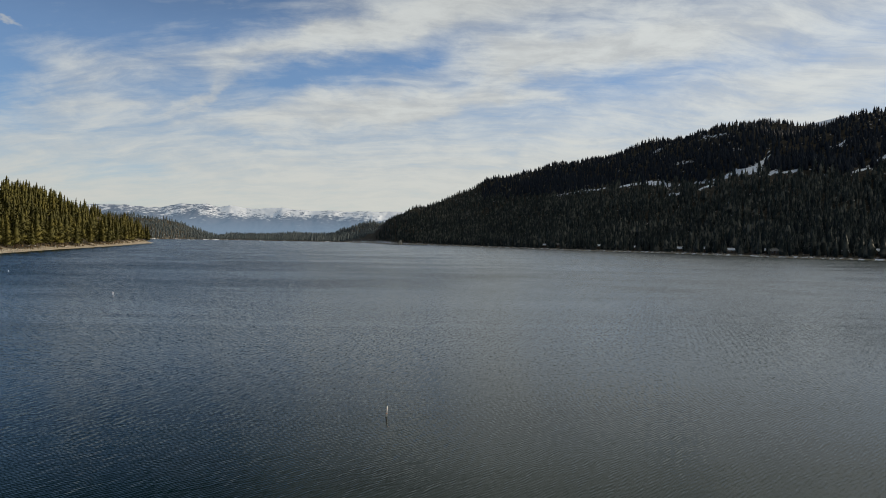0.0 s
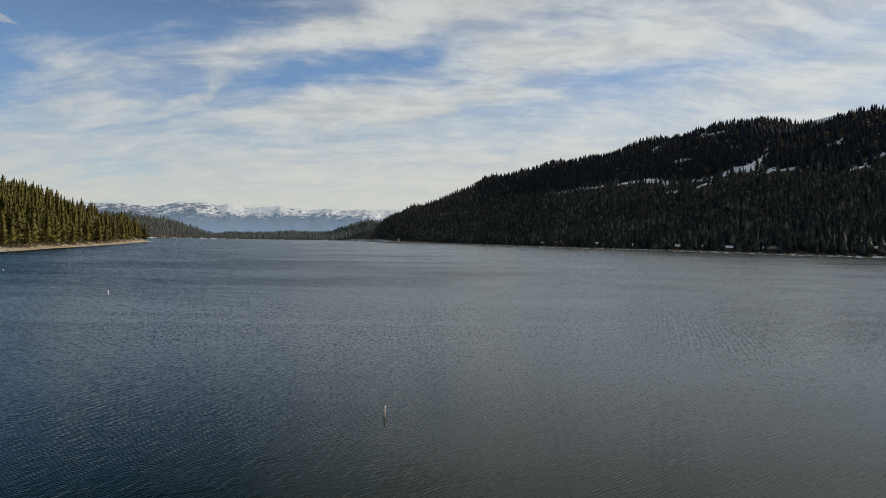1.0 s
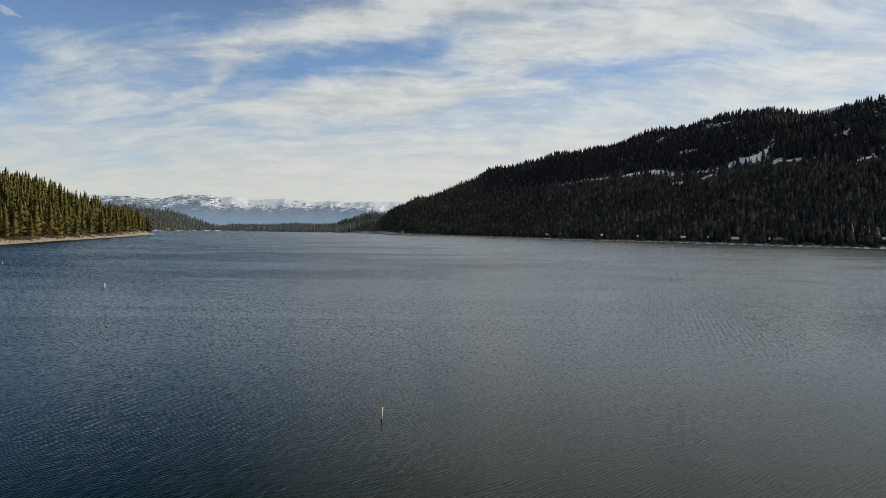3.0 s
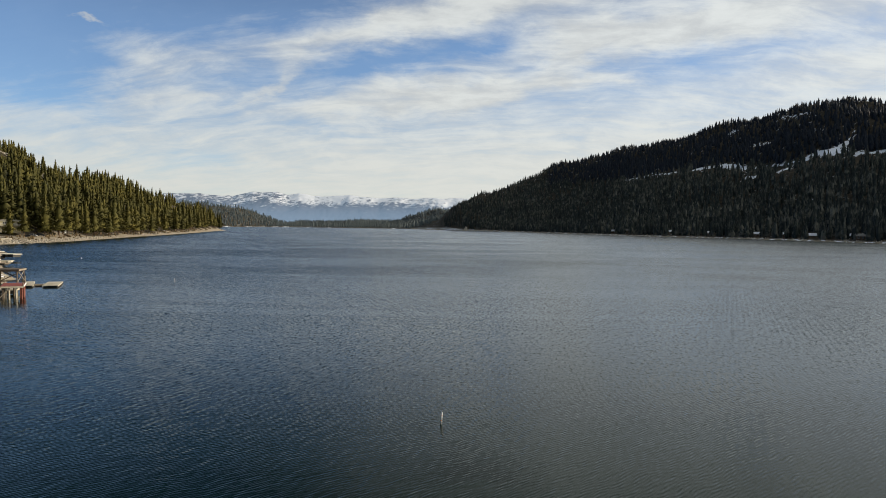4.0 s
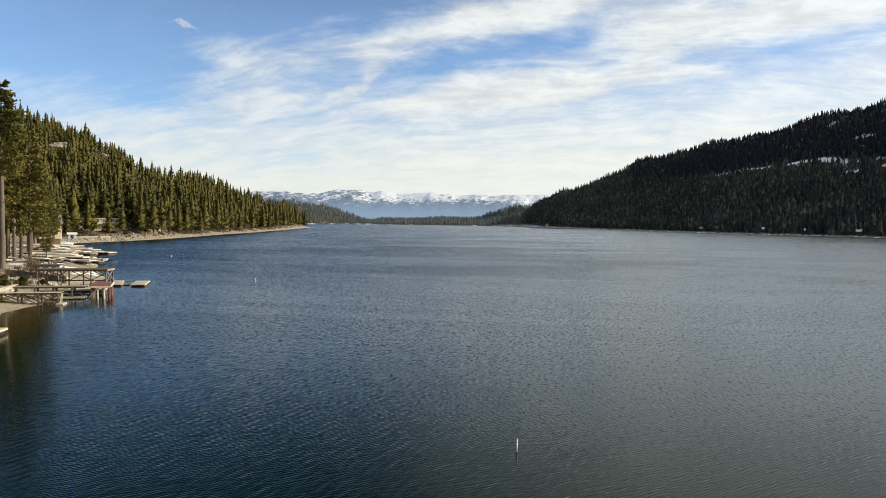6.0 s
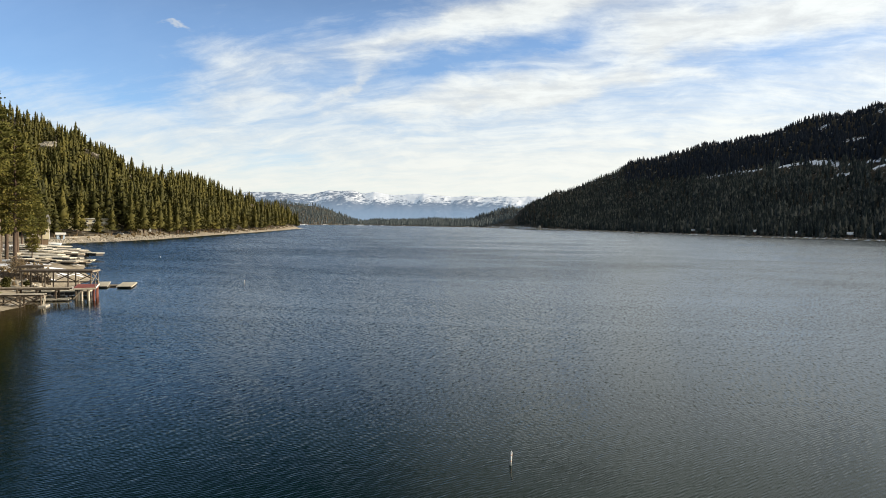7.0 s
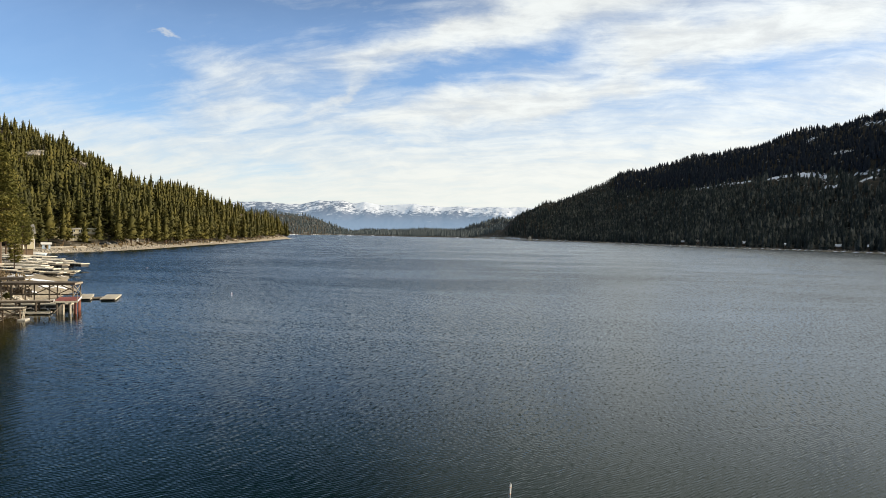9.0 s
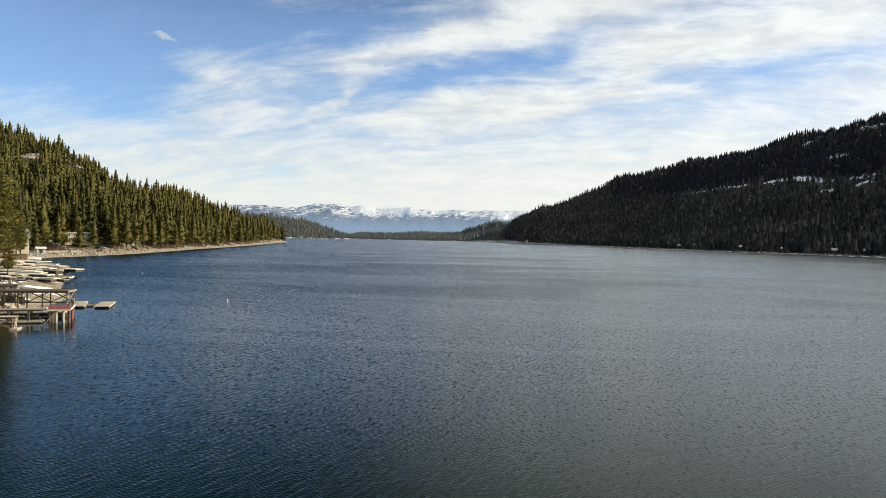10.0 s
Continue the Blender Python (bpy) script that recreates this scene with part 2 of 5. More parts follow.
def water_material():
    m, t, b = material("lake_water", 0.06, 0, 0.50)
    b.inputs["IOR"].default_value = 1.32
    b.inputs["Specular Tint"].default_value = (0.80, 1.0, 0.88, 1)
    p = place_of(t)
    sep = t.node("ShaderNodeSeparateXYZ", {0: p}).outputs

    def vec(op, u, v):
        return t.node("ShaderNodeVectorMath", {0: u, 1: v}, operation=op).outputs[0]

    # bands of stronger wind across the lake; the breeze grows away from the sheltered near end
    gust = t.ramp(t.noise(t.mapping(p, (0.42, 1.2, 1), (0, 0, radians(-6))), 0.020, 5, 0.66, 0.9), 0.30, 0.70)
    open_lake = t.ramp(sep[1], 35.0, 260.0)
    calm = t.node("ShaderNodeAttribute", attribute="calm").outputs["Fac"]
    side = t.math("DIVIDE", sep[0], t.math("ADD", t.math("ABSOLUTE", sep[1]), 30.0))
    lively = t.math("MULTIPLY", t.math("MULTIPLY", t.ramp(gust, 0.0, 1.0, 0.82, 1.16), t.math("ADD", t.ramp(side, -0.60, -0.05, 0.38, 0.0), t.ramp(side, 0.10, 0.42, 1.0, 1.40))), t.ramp(calm, 0.0, 1.0, 1.0, 0.25))

    # short steep fronts of the ripples, on long, nearly level backs
    slope = None
    fetch = t.ramp(sep[1], 40.0, 110.0)
    for size, long, low, high, steep, grown in ((9.0, 0.70, 0.50, 0.68, 0.08, open_lake), (3.6, 0.40, 0.54, 0.70, 0.24, fetch), (1.8, 0.28, 0.54, 0.68, 0.14, open_lake)):
        front = t.ramp(t.noise(t.mapping(p, (1, long, 1)), size, 3.0, 0.6, 0.2), low, high)
        amount = t.math("MULTIPLY", front, t.math("MULTIPLY", t.math("ADD", grown, 0.30 if size > 8 else 0.06), steep))
        d = t.node("ShaderNodeCombineXYZ", {0: t.math("MULTIPLY", amount, 0.25), 1: t.math("MULTIPLY", amount, -1.0), 2: 0.0}).outputs[0]
        slope = d if slope is None else vec("ADD", slope, d)
    # small cross ripples
    c = t.node("ShaderNodeTexNoise", {"Vector": t.mapping(p, (1, 0.5, 1)), "Scale": 4.6, "Detail": 3.0, "Roughness": 0.6}).outputs["Color"]
    slope = vec("ADD", slope, vec("MULTIPLY", vec("SUBTRACT", c, (0.5, 0.5, 0.5)), (0.06, 0.06, 0.0)))
    # trains of small waves with long, slightly wandering crests
    stray = t.node("ShaderNodeTexNoise", {"Vector": p, "Scale": 0.35, "Detail": 2.0}).outputs["Color"]
    stray = vec("SUBTRACT", stray, (0.5, 0.5, 0.5))
    for crest, length, steep, wander in ((50, 0.20, 0.042, 0.45), (41, 0.27, 0.036, 0.7), (58, 0.155, 0.030, 0.4), (28, 0.5, 0.012, 1.6)):
        turned = t.mapping(vec("ADD", p, vec("MULTIPLY", stray, (wander, wander, 0.0))), (1, 1, 1), (0, 0, radians(-crest)))
        across = t.node("ShaderNodeSeparateXYZ", {0: turned}).outputs[1]
        patchy = t.ramp(t.noise(t.mapping(turned, (0.25, 0.8, 1)), 0.9 / length ** 0.5, 2.0, 0.5), 0.35, 0.65, 0.3, 1.3)
        # crests with a sharp front
        wave = t.math("SUBTRACT", t.math("POWER", t.math("MULTIPLY", t.math("ADD", t.math("SINE", t.math("MULTIPLY", across, 6.283 / length)), 1.0), 0.5), 2.0), 0.375)
        w = t.math("MULTIPLY", t.math("MULTIPLY", wave, patchy), -2.0 * steep)
        d = t.node("ShaderNodeCombineXYZ", {0: t.math("MULTIPLY", w, -math.sin(radians(crest))), 1: t.math("MULTIPLY", w, math.cos(radians(crest))), 2: 0.0}).outputs[0]
        slope = vec("ADD", slope, d)
    # the lean of the visible faces on the ruffled open lake
    lean = t.ramp(sep[1], 60.0, 230.0, -0.03, -0.085)
    slope = vec("ADD", slope, t.node("ShaderNodeCombineXYZ", {0: 0.0, 1: lean, 2: 0.0}).outputs[0])
    slope = vec("MULTIPLY", slope, t.node("ShaderNodeCombineXYZ", {0: lively, 1: lively, 2: 0.0}).outputs[0])
    n = vec("ADD", slope, (0.0, 0.0, 1.0))
    t.put(b.inputs["Normal"], t.node("ShaderNodeVectorMath", {0: n}, operation="NORMALIZE").outputs[0])
    t.put(b.inputs["Roughness"], t.mix(calm, (0.07, 0.07, 0.07, 1), (0.08, 0.08, 0.08, 1)))
    shallow = t.node("ShaderNodeAttribute", attribute="shallow").outputs["Fac"]
    t.put(b.inputs["Base Color"], t.mix(t.ramp(shallow, 0.0, 1.0), (0.0005, 0.0068, 0.0046, 1), (0.045, 0.032, 0.010, 1)))
    return m


GROUND, WATER = ground_material(), water_material()

# ---- land ----
# the lake's shore, clockwise from the piers
SHORE = [(-65, 74), (-68, 80.4), (-71.2, 84.6), (-74.2, 89.6), (-75.2, 93.1), (-76.5, 99), (-82, 106), (-87, 113), (-90, 122), (-93, 130), (-99, 143), (-113, 158), (-133, 184), (-168, 228), (-220, 277), (-249, 314), (-251, 365), (-259, 414),
         (-277, 480), (-303, 570), (-323, 655), (-368, 820), (-440, 1060), (-462, 1150), (-560, 1230), (-900, 1600), (-1010, 2000), (-935, 2300),
         (-885, 2500), (-790, 2640), (-530, 2430), (-350, 2390), (-238, 2090), (-121, 1790), (20, 1566), (80, 1380), (114, 1240), (177, 1046),
         (236, 950), (286, 872), (311, 768), (331, 685), (362, 643), (400, 600), (450, 420), (440, 100), (330, -300), (0, -520), (-60, -300), (-40, -60), (-50, 40), (-57, 56)]
# hills seen from the middle of the lake: degrees, foot, ridge (metres off), rise of the tree line (degrees)
LEFT = [(-180, 500, 1000, 5.0), (-90, 350, 900, 8.0), (-60, 350, 850, 8.6), (-42.0, 400, 880, 7.05), (-40.5, 430, 900, 6.8), (-38.8, 440, 900, 6.7), (-37.0, 450, 900, 6.3),
        (-36.1, 455, 895, 5.85), (-35.2, 462, 890, 5.3), (-34.9, 466, 885, 4.7), (-33.9, 472, 880, 4.05), (-31.8, 510, 850, 3.53), (-30.6, 560, 860, 3.35), (-29.5, 600, 880, 3.2),
        (-28.2, 640, 900, 2.85), (-27.4, 690, 930, 2.62), (-26.5, 740, 980, 2.3), (-25.8, 780, 1010, 2.0), (-24.4, 880, 1090, 1.75), (-22.9, 1090, 1180, 0.9)]
FAR = [(-32, 2200, 3000, 1.8), (-24.5, 2350, 3050, 1.7), (-23.6, 2400, 3080, 1.6), (-21.4, 2500, 3100, 1.42), (-20.1, 2600, 3150, 1.14), (-18.8, 2700, 3200, 0.6), (-17.4, 2750, 3200, 0.16)]
END = [(-17, 2750, 3500, 0.30), (-15, 2650, 3500, 0.32), (-13, 2600, 3450, 0.36), (-11.7, 2540, 3450, 0.46), (-10.3, 2500, 3450, 0.44), (-9, 2480, 3450, 0.40), (-8.1, 2450, 3400, 0.66),
       (-7.2, 2400, 3300, 1.05), (-5.9, 2350, 3200, 1.33), (-5, 2300, 3100, 1.5), (4, 2300, 3100, 2.0)]
RIGHT = [(-7, 1900, 2150, 0.55), (-5.6, 1800, 2000, 1), (-4.2, 1690, 2000, 1.86), (-2.9, 1650, 2000, 2.5), (-1.6, 1610, 2050, 2.8), (0.65, 1575, 2150, 3.6),
         (3.3, 1500, 2080, 4.84), (5.1, 1390, 2020, 5.34), (9.5, 1075, 1850, 6.41), (13.8, 990, 1700, 7.24), (17.9, 930, 1610, 8.25), (21.9, 835, 1490, 9.16), (23.8, 800, 1450, 9.27),
         (25.6, 770, 1410, 8.9), (27.4, 755, 1400, 8.9), (29.1, 750, 1380, 9.4), (31.4, 765, 1360, 9.5), (45, 620, 1250, 9.5), (90, 560, 1150, 8), (180, 560, 1150, 5)]


# the road cuts across the sunny hillside: two bearings, how far up the slope, height of the face
CUTS = [(-37.3, -35.9, 0.90, 3.4), (-40.0, -38.4, 0.78, 2.8), (-34.2, -33.8, 0.97, 3.0)]


def shore_gap(x, y):
    """Metres from the shore, below zero on the lake."""
    best, inside = np.full(x.shape, 1e9), np.zeros(x.shape, bool)
    pts = SHORE + SHORE[:1]
    for (ax, ay), (bx, by) in zip(pts, pts[1:]):
        dx, dy = bx - ax, by - ay
        s = np.clip(((x - ax) * dx + (y - ay) * dy) / (dx * dx + dy * dy), 0, 1)
        best = np.minimum(best, np.hypot(x - ax - s * dx, y - ay - s * dy))
        if ay != by:
            inside ^= ((ay > y) != (by > y)) & (x < dx * (y - ay) / dy + ax)
    return np.where(inside, -best, best)


def waves(x, y, size, seed):
    """A smooth random field about zero, made of a few crossing waves."""
    rng = np.random.RandomState(seed)
    out = np.zeros(np.shape(x))
    for k in range(9):
        a, f, p = rng.uniform(0, 6.28), rng.uniform(0.6, 2.1) / size, rng.uniform(0, 6.28)
        out = out + np.sin(6.283 * f * (x * np.cos(a) + y * np.sin(a)) + p)
    return out / 3.0


def hill(table, az, r, fade=2.0, trees=21.0, curve=1.15):
    """Height, and how far up the slope (0 foot, 1 ridge)."""
    c = np.array(table).T
    foot, ridge, rise = (np.interp(az, c[0], c[k]) for k in (1, 2, 3))
    top = np.maximum(ridge * np.tan(np.radians(rise)) + 12 - trees, 0)
    s = (r - foot) / (ridge - foot)
    up = np.clip(s, 0, 1)
    lift = np.where(s <= 1, up ** curve, np.maximum(1 - 0.35 * (s - 1), 0.3))
    ends = np.clip((az - c[0][0]) / fade + 1, 0, 1) * np.clip((c[0][-1] - az) / fade + 1, 0, 1)
    return np.where(s > 0, top * lift * ends, 0), np.where(ends > 0, s, -1)


def land(x, y):
    x, y = np.asarray(x, float), np.asarray(y, float)
    gap = shore_gap(x, y)
    az, r = np.degrees(np.arctan2(x, y)), np.hypot(x, y)
    base = np.where(gap < 0, np.maximum(0.16 * gap, -7), 2.3 * (1 - np.exp(-np.maximum(gap, 0) / 5.5)))
    # the low beach below the retaining wall by the piers
    inland, along_wall = -0.907 * (x + 76.6) - 0.42 * (y - 85), -0.42 * (x + 76.6) + 0.907 * (y - 85)
    flat = np.clip((along_wall + 14) / 4, 0, 1) * np.clip((23 - along_wall) / 3, 0, 1) * np.clip((1.6 - inland) / 1.2, 0, 1) * (np.abs(inland) < 20)
    base = np.where(gap > 0, base * (1 - flat) + np.minimum(0.09 * gap, 0.85) * flat, base)
    tall = np.zeros(x.shape)
    for table, fade, trees, curve in ((LEFT, 0.6, 15, 1.15), (FAR, 1.5, 14, 1.15), (END, 2.0, 14, 1.15), (RIGHT, 1.2, 12, 1.45)):
        tall = np.maximum(tall, hill(table, az, r, fade, trees, curve)[0])
    tall = tall * np.clip(gap / 40, 0, 1)
    rough = waves(x, y, 140, 3) * np.clip(tall / 40, 0, 1) * 5 + waves(x, y, 45, 4) * np.clip(tall / 30, 0, 1) * 1.6
    return base + tall + rough


def band(az):
    """How high (degrees over the lake's middle) the bare, snowy bench runs along the right-hand slope."""
    return np.interp(az, [0, 8.9, 12.6, 16, 19, 22, 24, 26, 29, 32], [3.2, 3.6, 4.2, 4.6, 4.5, 5.1, 5.4, 5.2, 5.0, 5.6])


# old snow on the bench and in the clearings above: two ends (azimuth, height, degrees), half width
SNOW_RUNS = [(8.9, 3.64, 12.6, 4.2, 0.08), (13.8, 4.35, 15.9, 4.68, 0.12), (15.9, 4.62, 17.4, 4.46, 0.24), (17.2, 4.28, 19.2, 4.52, 0.07), (17.2, 3.6, 18.5, 3.9, 0.12),
             (19.5, 4.08, 20.6, 4.5, 0.10), (19.0, 4.5, 21.5, 4.95, 0.12), (21.3, 5.0, 22.5, 5.5, 0.16), (22.2, 5.22, 23.8, 5.5, 0.26), (22.8, 5.45, 23.9, 6.0, 0.26), (23.6, 5.9, 24.25, 6.4, 0.12),
             (24.3, 5.18, 24.85, 5.3, 0.2), (25.25, 5.22, 26.1, 5.34, 0.13), (29.3, 5.0, 30.7, 5.45, 0.12), (30.5, 5.55, 31.5, 6.1, 0.2)]
SNOW_FLECKS = [(15.9, 6.7, 16.8, 7.2, 0.22), (17.7, 6.0, 19.0, 6.2, 0.18), (19.7, 7.9, 21.5, 8.15, 0.16), (21.5, 7.1, 22.9, 6.65, 0.22), (28.1, 6.8, 29.2, 7.2, 0.24), (30.2, 7.4, 31.2, 7.5, 0.15)]


def snow_at(az, el):
    out = np.zeros(np.shape(az))
    for runs, most in ((SNOW_RUNS, 1.0), (SNOW_FLECKS, 0.55)):
        for a0, e0, a1, e1, half in runs:
            u = np.clip(((az - a0) * (a1 - a0) + (el - e0) * (e1 - e0)) / ((a1 - a0) ** 2 + (e1 - e0) ** 2), 0, 1)
            d = np.hypot(az - a0 - u * (a1 - a0), el - e0 - u * (e1 - e0))
            out = np.maximum(out, most * np.clip(1.35 - d / (half * 0.75), 0, 1))
    return out


def height_angle(x, y):
    return np.degrees(np.arctan2(land(x, y) - 12, np.hypot(x, y)))


def snow_cover(x, y):
    az = np.degrees(np.arctan2(x, y))
    return np.where((az > 5) & (az < 40) & (y > 300), snow_at(az, height_angle(x, y)), 0)


def grid_mesh(name, xs, ys, height, mat, attrs):
    gx, gy = np.meshgrid(xs, ys)
    x, y = gx.ravel(), gy.ravel()
    z = height(x, y)
    nx, ny = len(xs), len(ys)
    i = (np.arange(ny - 1)[:, None] * nx + np.arange(nx - 1)[None]).ravel()
    quads = np.stack([i, i + 1, i + nx + 1, i + nx], 1)
    me = bpy.data.meshes.new(name)
    me.vertices.add(len(x)), me.loops.add(quads.size), me.polygons.add(len(quads))
    me.vertices.foreach_set("co", np.stack([x, y, z], 1).astype(np.float32).ravel())
    me.loops.foreach_set("vertex_index", quads.ravel().astype(np.int32))
    me.polygons.foreach_set("loop_start", np.arange(0, quads.size, 4, dtype=np.int32))
    me.polygons.foreach_set("use_smooth", np.ones(len(quads), bool))
    me.update(calc_edges=True)
    for key, field in attrs.items():
        me.attributes.new(key, "FLOAT", "POINT").data.foreach_set("value", field(x, y).astype(np.float32))
    me.materials.append(mat)
    return new(name, me)


def steps(*spans):
    """Grid lines: (from, to, step) one after another."""
    return np.concatenate([np.arange(a, b, s) for a, b, s in spans] + [[spans[-1][1]]])


def beach(x, y):
    g = shore_gap(x, y)
    wide = np.where((x < -60) & (y < 330), 60.0, np.where((x < -200) & (y < 470), 26.0, np.where(x < 0, 8.0, 6.0)))
    return np.clip(1.3 - g / wide, 0, 1) * (y < 2300)


def lawn(x, y):
    g = shore_gap(x, y)
    return np.clip(1.0 - np.hypot(x + 92, y - 101) / 22, 0, 1) * 1.6 * (g > 4.5)


def rock(x, y):
    az, r = np.degrees(np.arctan2(x, y)), np.hypot(x, y)
    s = hill(LEFT, az, r)[1]
    line = np.zeros(np.shape(x))
    for az0, az1, up, tall in CUTS:
        line = np.maximum(line, np.clip(1.2 - np.abs(s - up) / 0.03, 0, 1) * (az > az0) * (az < az1))
    foot = np.clip(1 - np.abs(shore_gap(x, y) - 3) / 5, 0, 1) * ((x < -230) & (y > 290) & (y < 480))
    return np.maximum(line * np.clip(0.5 + waves(x, y, 30, 22), 0, 1), foot)


def all_snow(x, y):
    g = shore_gap(x, y)
    strip = np.clip(1.0 - np.abs(g - 2.5) / 3.0, 0, 1) * ((x > 60) | (y > 1500)) * 0.95
    bits = (waves(x, y, np.where(y < 145, 5, 13), 51) > np.where(y < 145, 0.45, 0.15)) * ((x > -210) & (x < -84) & (y > 116) & (y < 262) & (g > 1.5) & (g < 34)) * 0.85
    return np.maximum(np.maximum(snow_cover(x, y), strip), bits)


GX = steps((-3400, -1100, 60), (-1100, -300, 14), (-300, -150, 4), (-150, -55, 1.5), (-55, 120, 12), (120, 900, 5), (900, 1150, 12), (1150, 2600, 60))
GY = steps((-1500, 40, 40), (40, 170, 1.5), (170, 330, 4), (330, 640, 11), (640, 1500, 5.5), (1500, 2200, 11), (2200, 4300, 40))
ground = tagged(grid_mesh("ground", GX, GY, land, GROUND, {"beach": beach, "lawn": lawn, "rock": rock, "snow": all_snow}),
                "wooded hills of brown earth with a sandy lake shore and old snow", "ground", kind="structure")


def shallow(x, y):
    g = shore_gap(x, y)
    near = np.clip(1 - np.hypot(x + 68, y - 88) / 40, 0, 1)
    return np.clip(1.0 + g / 9.0, 0, 1) * np.clip(near * 2.5, 0.15, 1)


def calm(x, y):
    g = shore_gap(x, y)
    return np.clip(1.1 + g / 16.0, 0, 1) * np.clip((-x - 35) / 15, 0, 1) * np.clip((160 - y) / 40, 0, 1)


water = tagged(grid_mesh("water", steps((-1100, -180, 40), (-180, -40, 2), (-40, 500, 40)), steps((-560, 40, 40), (40, 240, 2), (240, 2700, 40)),
                         lambda x, y: np.zeros(x.shape), WATER, {"shallow": shallow, "calm": calm}),
               "dark blue lake water ruffled by a light wind", "water", kind="structure")


# ---- distance ----
def mountain_material():
    m = bpy.data.materials.new("far_mountain")
    m.use_nodes = True
    m.node_tree.nodes.clear()
    t = Wire(m.node_tree)
    p = place_of(t)
    xyz = t.node("ShaderNodeSeparateXYZ", {0: p}).outputs
    grain = t.noise(t.mapping(p, (1, 0.5, 2.0)), 0.035, 8, 0.72, 0.3)
    woods = t.noise(t.mapping(p, (1, 0.3, 1)), 0.0045, 5, 0.65)
    f = t.math("ADD", t.ramp(xyz[2], 55, 165), t.math("ADD", t.math("MULTIPLY", t.math("SUBTRACT", grain, 0.5), 3.2), t.math("MULTIPLY", t.math("SUBTRACT", woods, 0.5), 2.0)))
    # less snow on the lower, western end of the range
    f = t.math("SUBTRACT", f, t.ramp(t.math("DIVIDE", xyz[0], xyz[1]), -0.46, -0.36, 0.35, 0.0))
    c = t.mix(t.ramp(f, 0.60, 0.95), (0.09, 0.085, 0.10, 1), (0.84, 0.85, 0.87, 1))
    b = t.node("ShaderNodeBsdfDiffuse", {"Color": c})
    # blue haze of the distance, mixed into the surface as glow, thickest low down
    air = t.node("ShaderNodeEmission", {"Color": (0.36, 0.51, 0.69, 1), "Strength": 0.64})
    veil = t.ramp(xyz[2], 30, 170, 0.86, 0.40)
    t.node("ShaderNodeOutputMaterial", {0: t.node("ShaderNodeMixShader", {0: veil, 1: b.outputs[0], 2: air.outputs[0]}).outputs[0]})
    return m


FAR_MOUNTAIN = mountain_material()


def mountains(x, y):
    az, r = np.degrees(np.arctan2(x, y)), np.hypot(x, y)
    rise = np.interp(az, [-40, -26.2, -24.5, -21.5, -20, -19.3, -18.2, -17.5, -16.5, -15.3, -14, -12.6, -11.3, -10.4, -9, -7.2, -5.9, -4.5, 5, 20],
                     [1.5, 2.08, 2.08, 1.9, 2.27, 2.2, 2.31, 2.14, 2.34, 2.1, 2.16, 2.27, 2.03, 1.92, 2.05, 2.02, 2.08, 2.0, 1.9, 1.8])
    top = 4450 * np.tan(np.radians(rise + 0.17)) + 12
    s = np.clip((r - 3650) / 800, 0, 1)
    fall = np.clip((r - 4450) / 300, 0, 1)
    # spurs and gullies run down from the crest, uneven in size
    spur = np.array([1 - 2 * abs(noise.fractal(Vector((u / 520, v / 900, 3.7)), 0.9, 2.1, 5)) for u, v in zip(x, y)])
    small = np.array([noise.fractal(Vector((u / 130, v / 240, 9.1)), 0.8, 2.1, 4) for u, v in zip(x, y)])
    hold = s * (1 - 0.80 * np.clip((r - 4120) / 300, 0, 1))
    return top * s ** 1.15 * (1 - 0.3 * fall) + (spur - 0.55) * 60 * hold + small * 16 * hold - 2


def mountain_patch(name, az0, az1, r0, r1, height, mat, label):
    az = np.radians(np.arange(az0, az1, 0.09))
    rr = np.arange(r0, r1, 22.0)
    A, R = np.meshgrid(az, rr)
    x, y = (R * np.sin(A)).ravel(), (R * np.cos(A)).ravel()
    n, k = len(az), len(rr)
    i = (np.arange(k - 1)[:, None] * n + np.arange(n - 1)[None]).ravel()
    me = bpy.data.meshes.new(name)
    me.from_pydata(np.stack([x, y, height(x, y)], 1).tolist(), [], np.stack([i, i + 1, i + n + 1, i + n], 1).tolist())
    me.polygons.foreach_set("use_smooth", np.ones(len(me.polygons), bool))
    me.materials.append(mat)
    return tagged(new(name, me), label, "mountains", kind="structure")


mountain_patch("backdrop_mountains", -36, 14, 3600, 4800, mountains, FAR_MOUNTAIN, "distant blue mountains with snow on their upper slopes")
mountain_patch("backdrop_peak", 20, 37, 3300, 3900,
               lambda x, y: (np.interp(np.degrees(np.arctan2(x, y)), [20, 25, 27, 29, 30.5, 37], [380, 524, 550, 574, 562, 445]) + waves(x, y, 400, 41) * 3)
               * np.clip((np.hypot(x, y) - 3200) / 350, 0, 1), plain("peak_snow", (0.62, 0.66, 0.72), (0.85, 0.87, 0.90), 0.8, 0.02, 0.2),
               "distant snowfield above the wooded ridge")


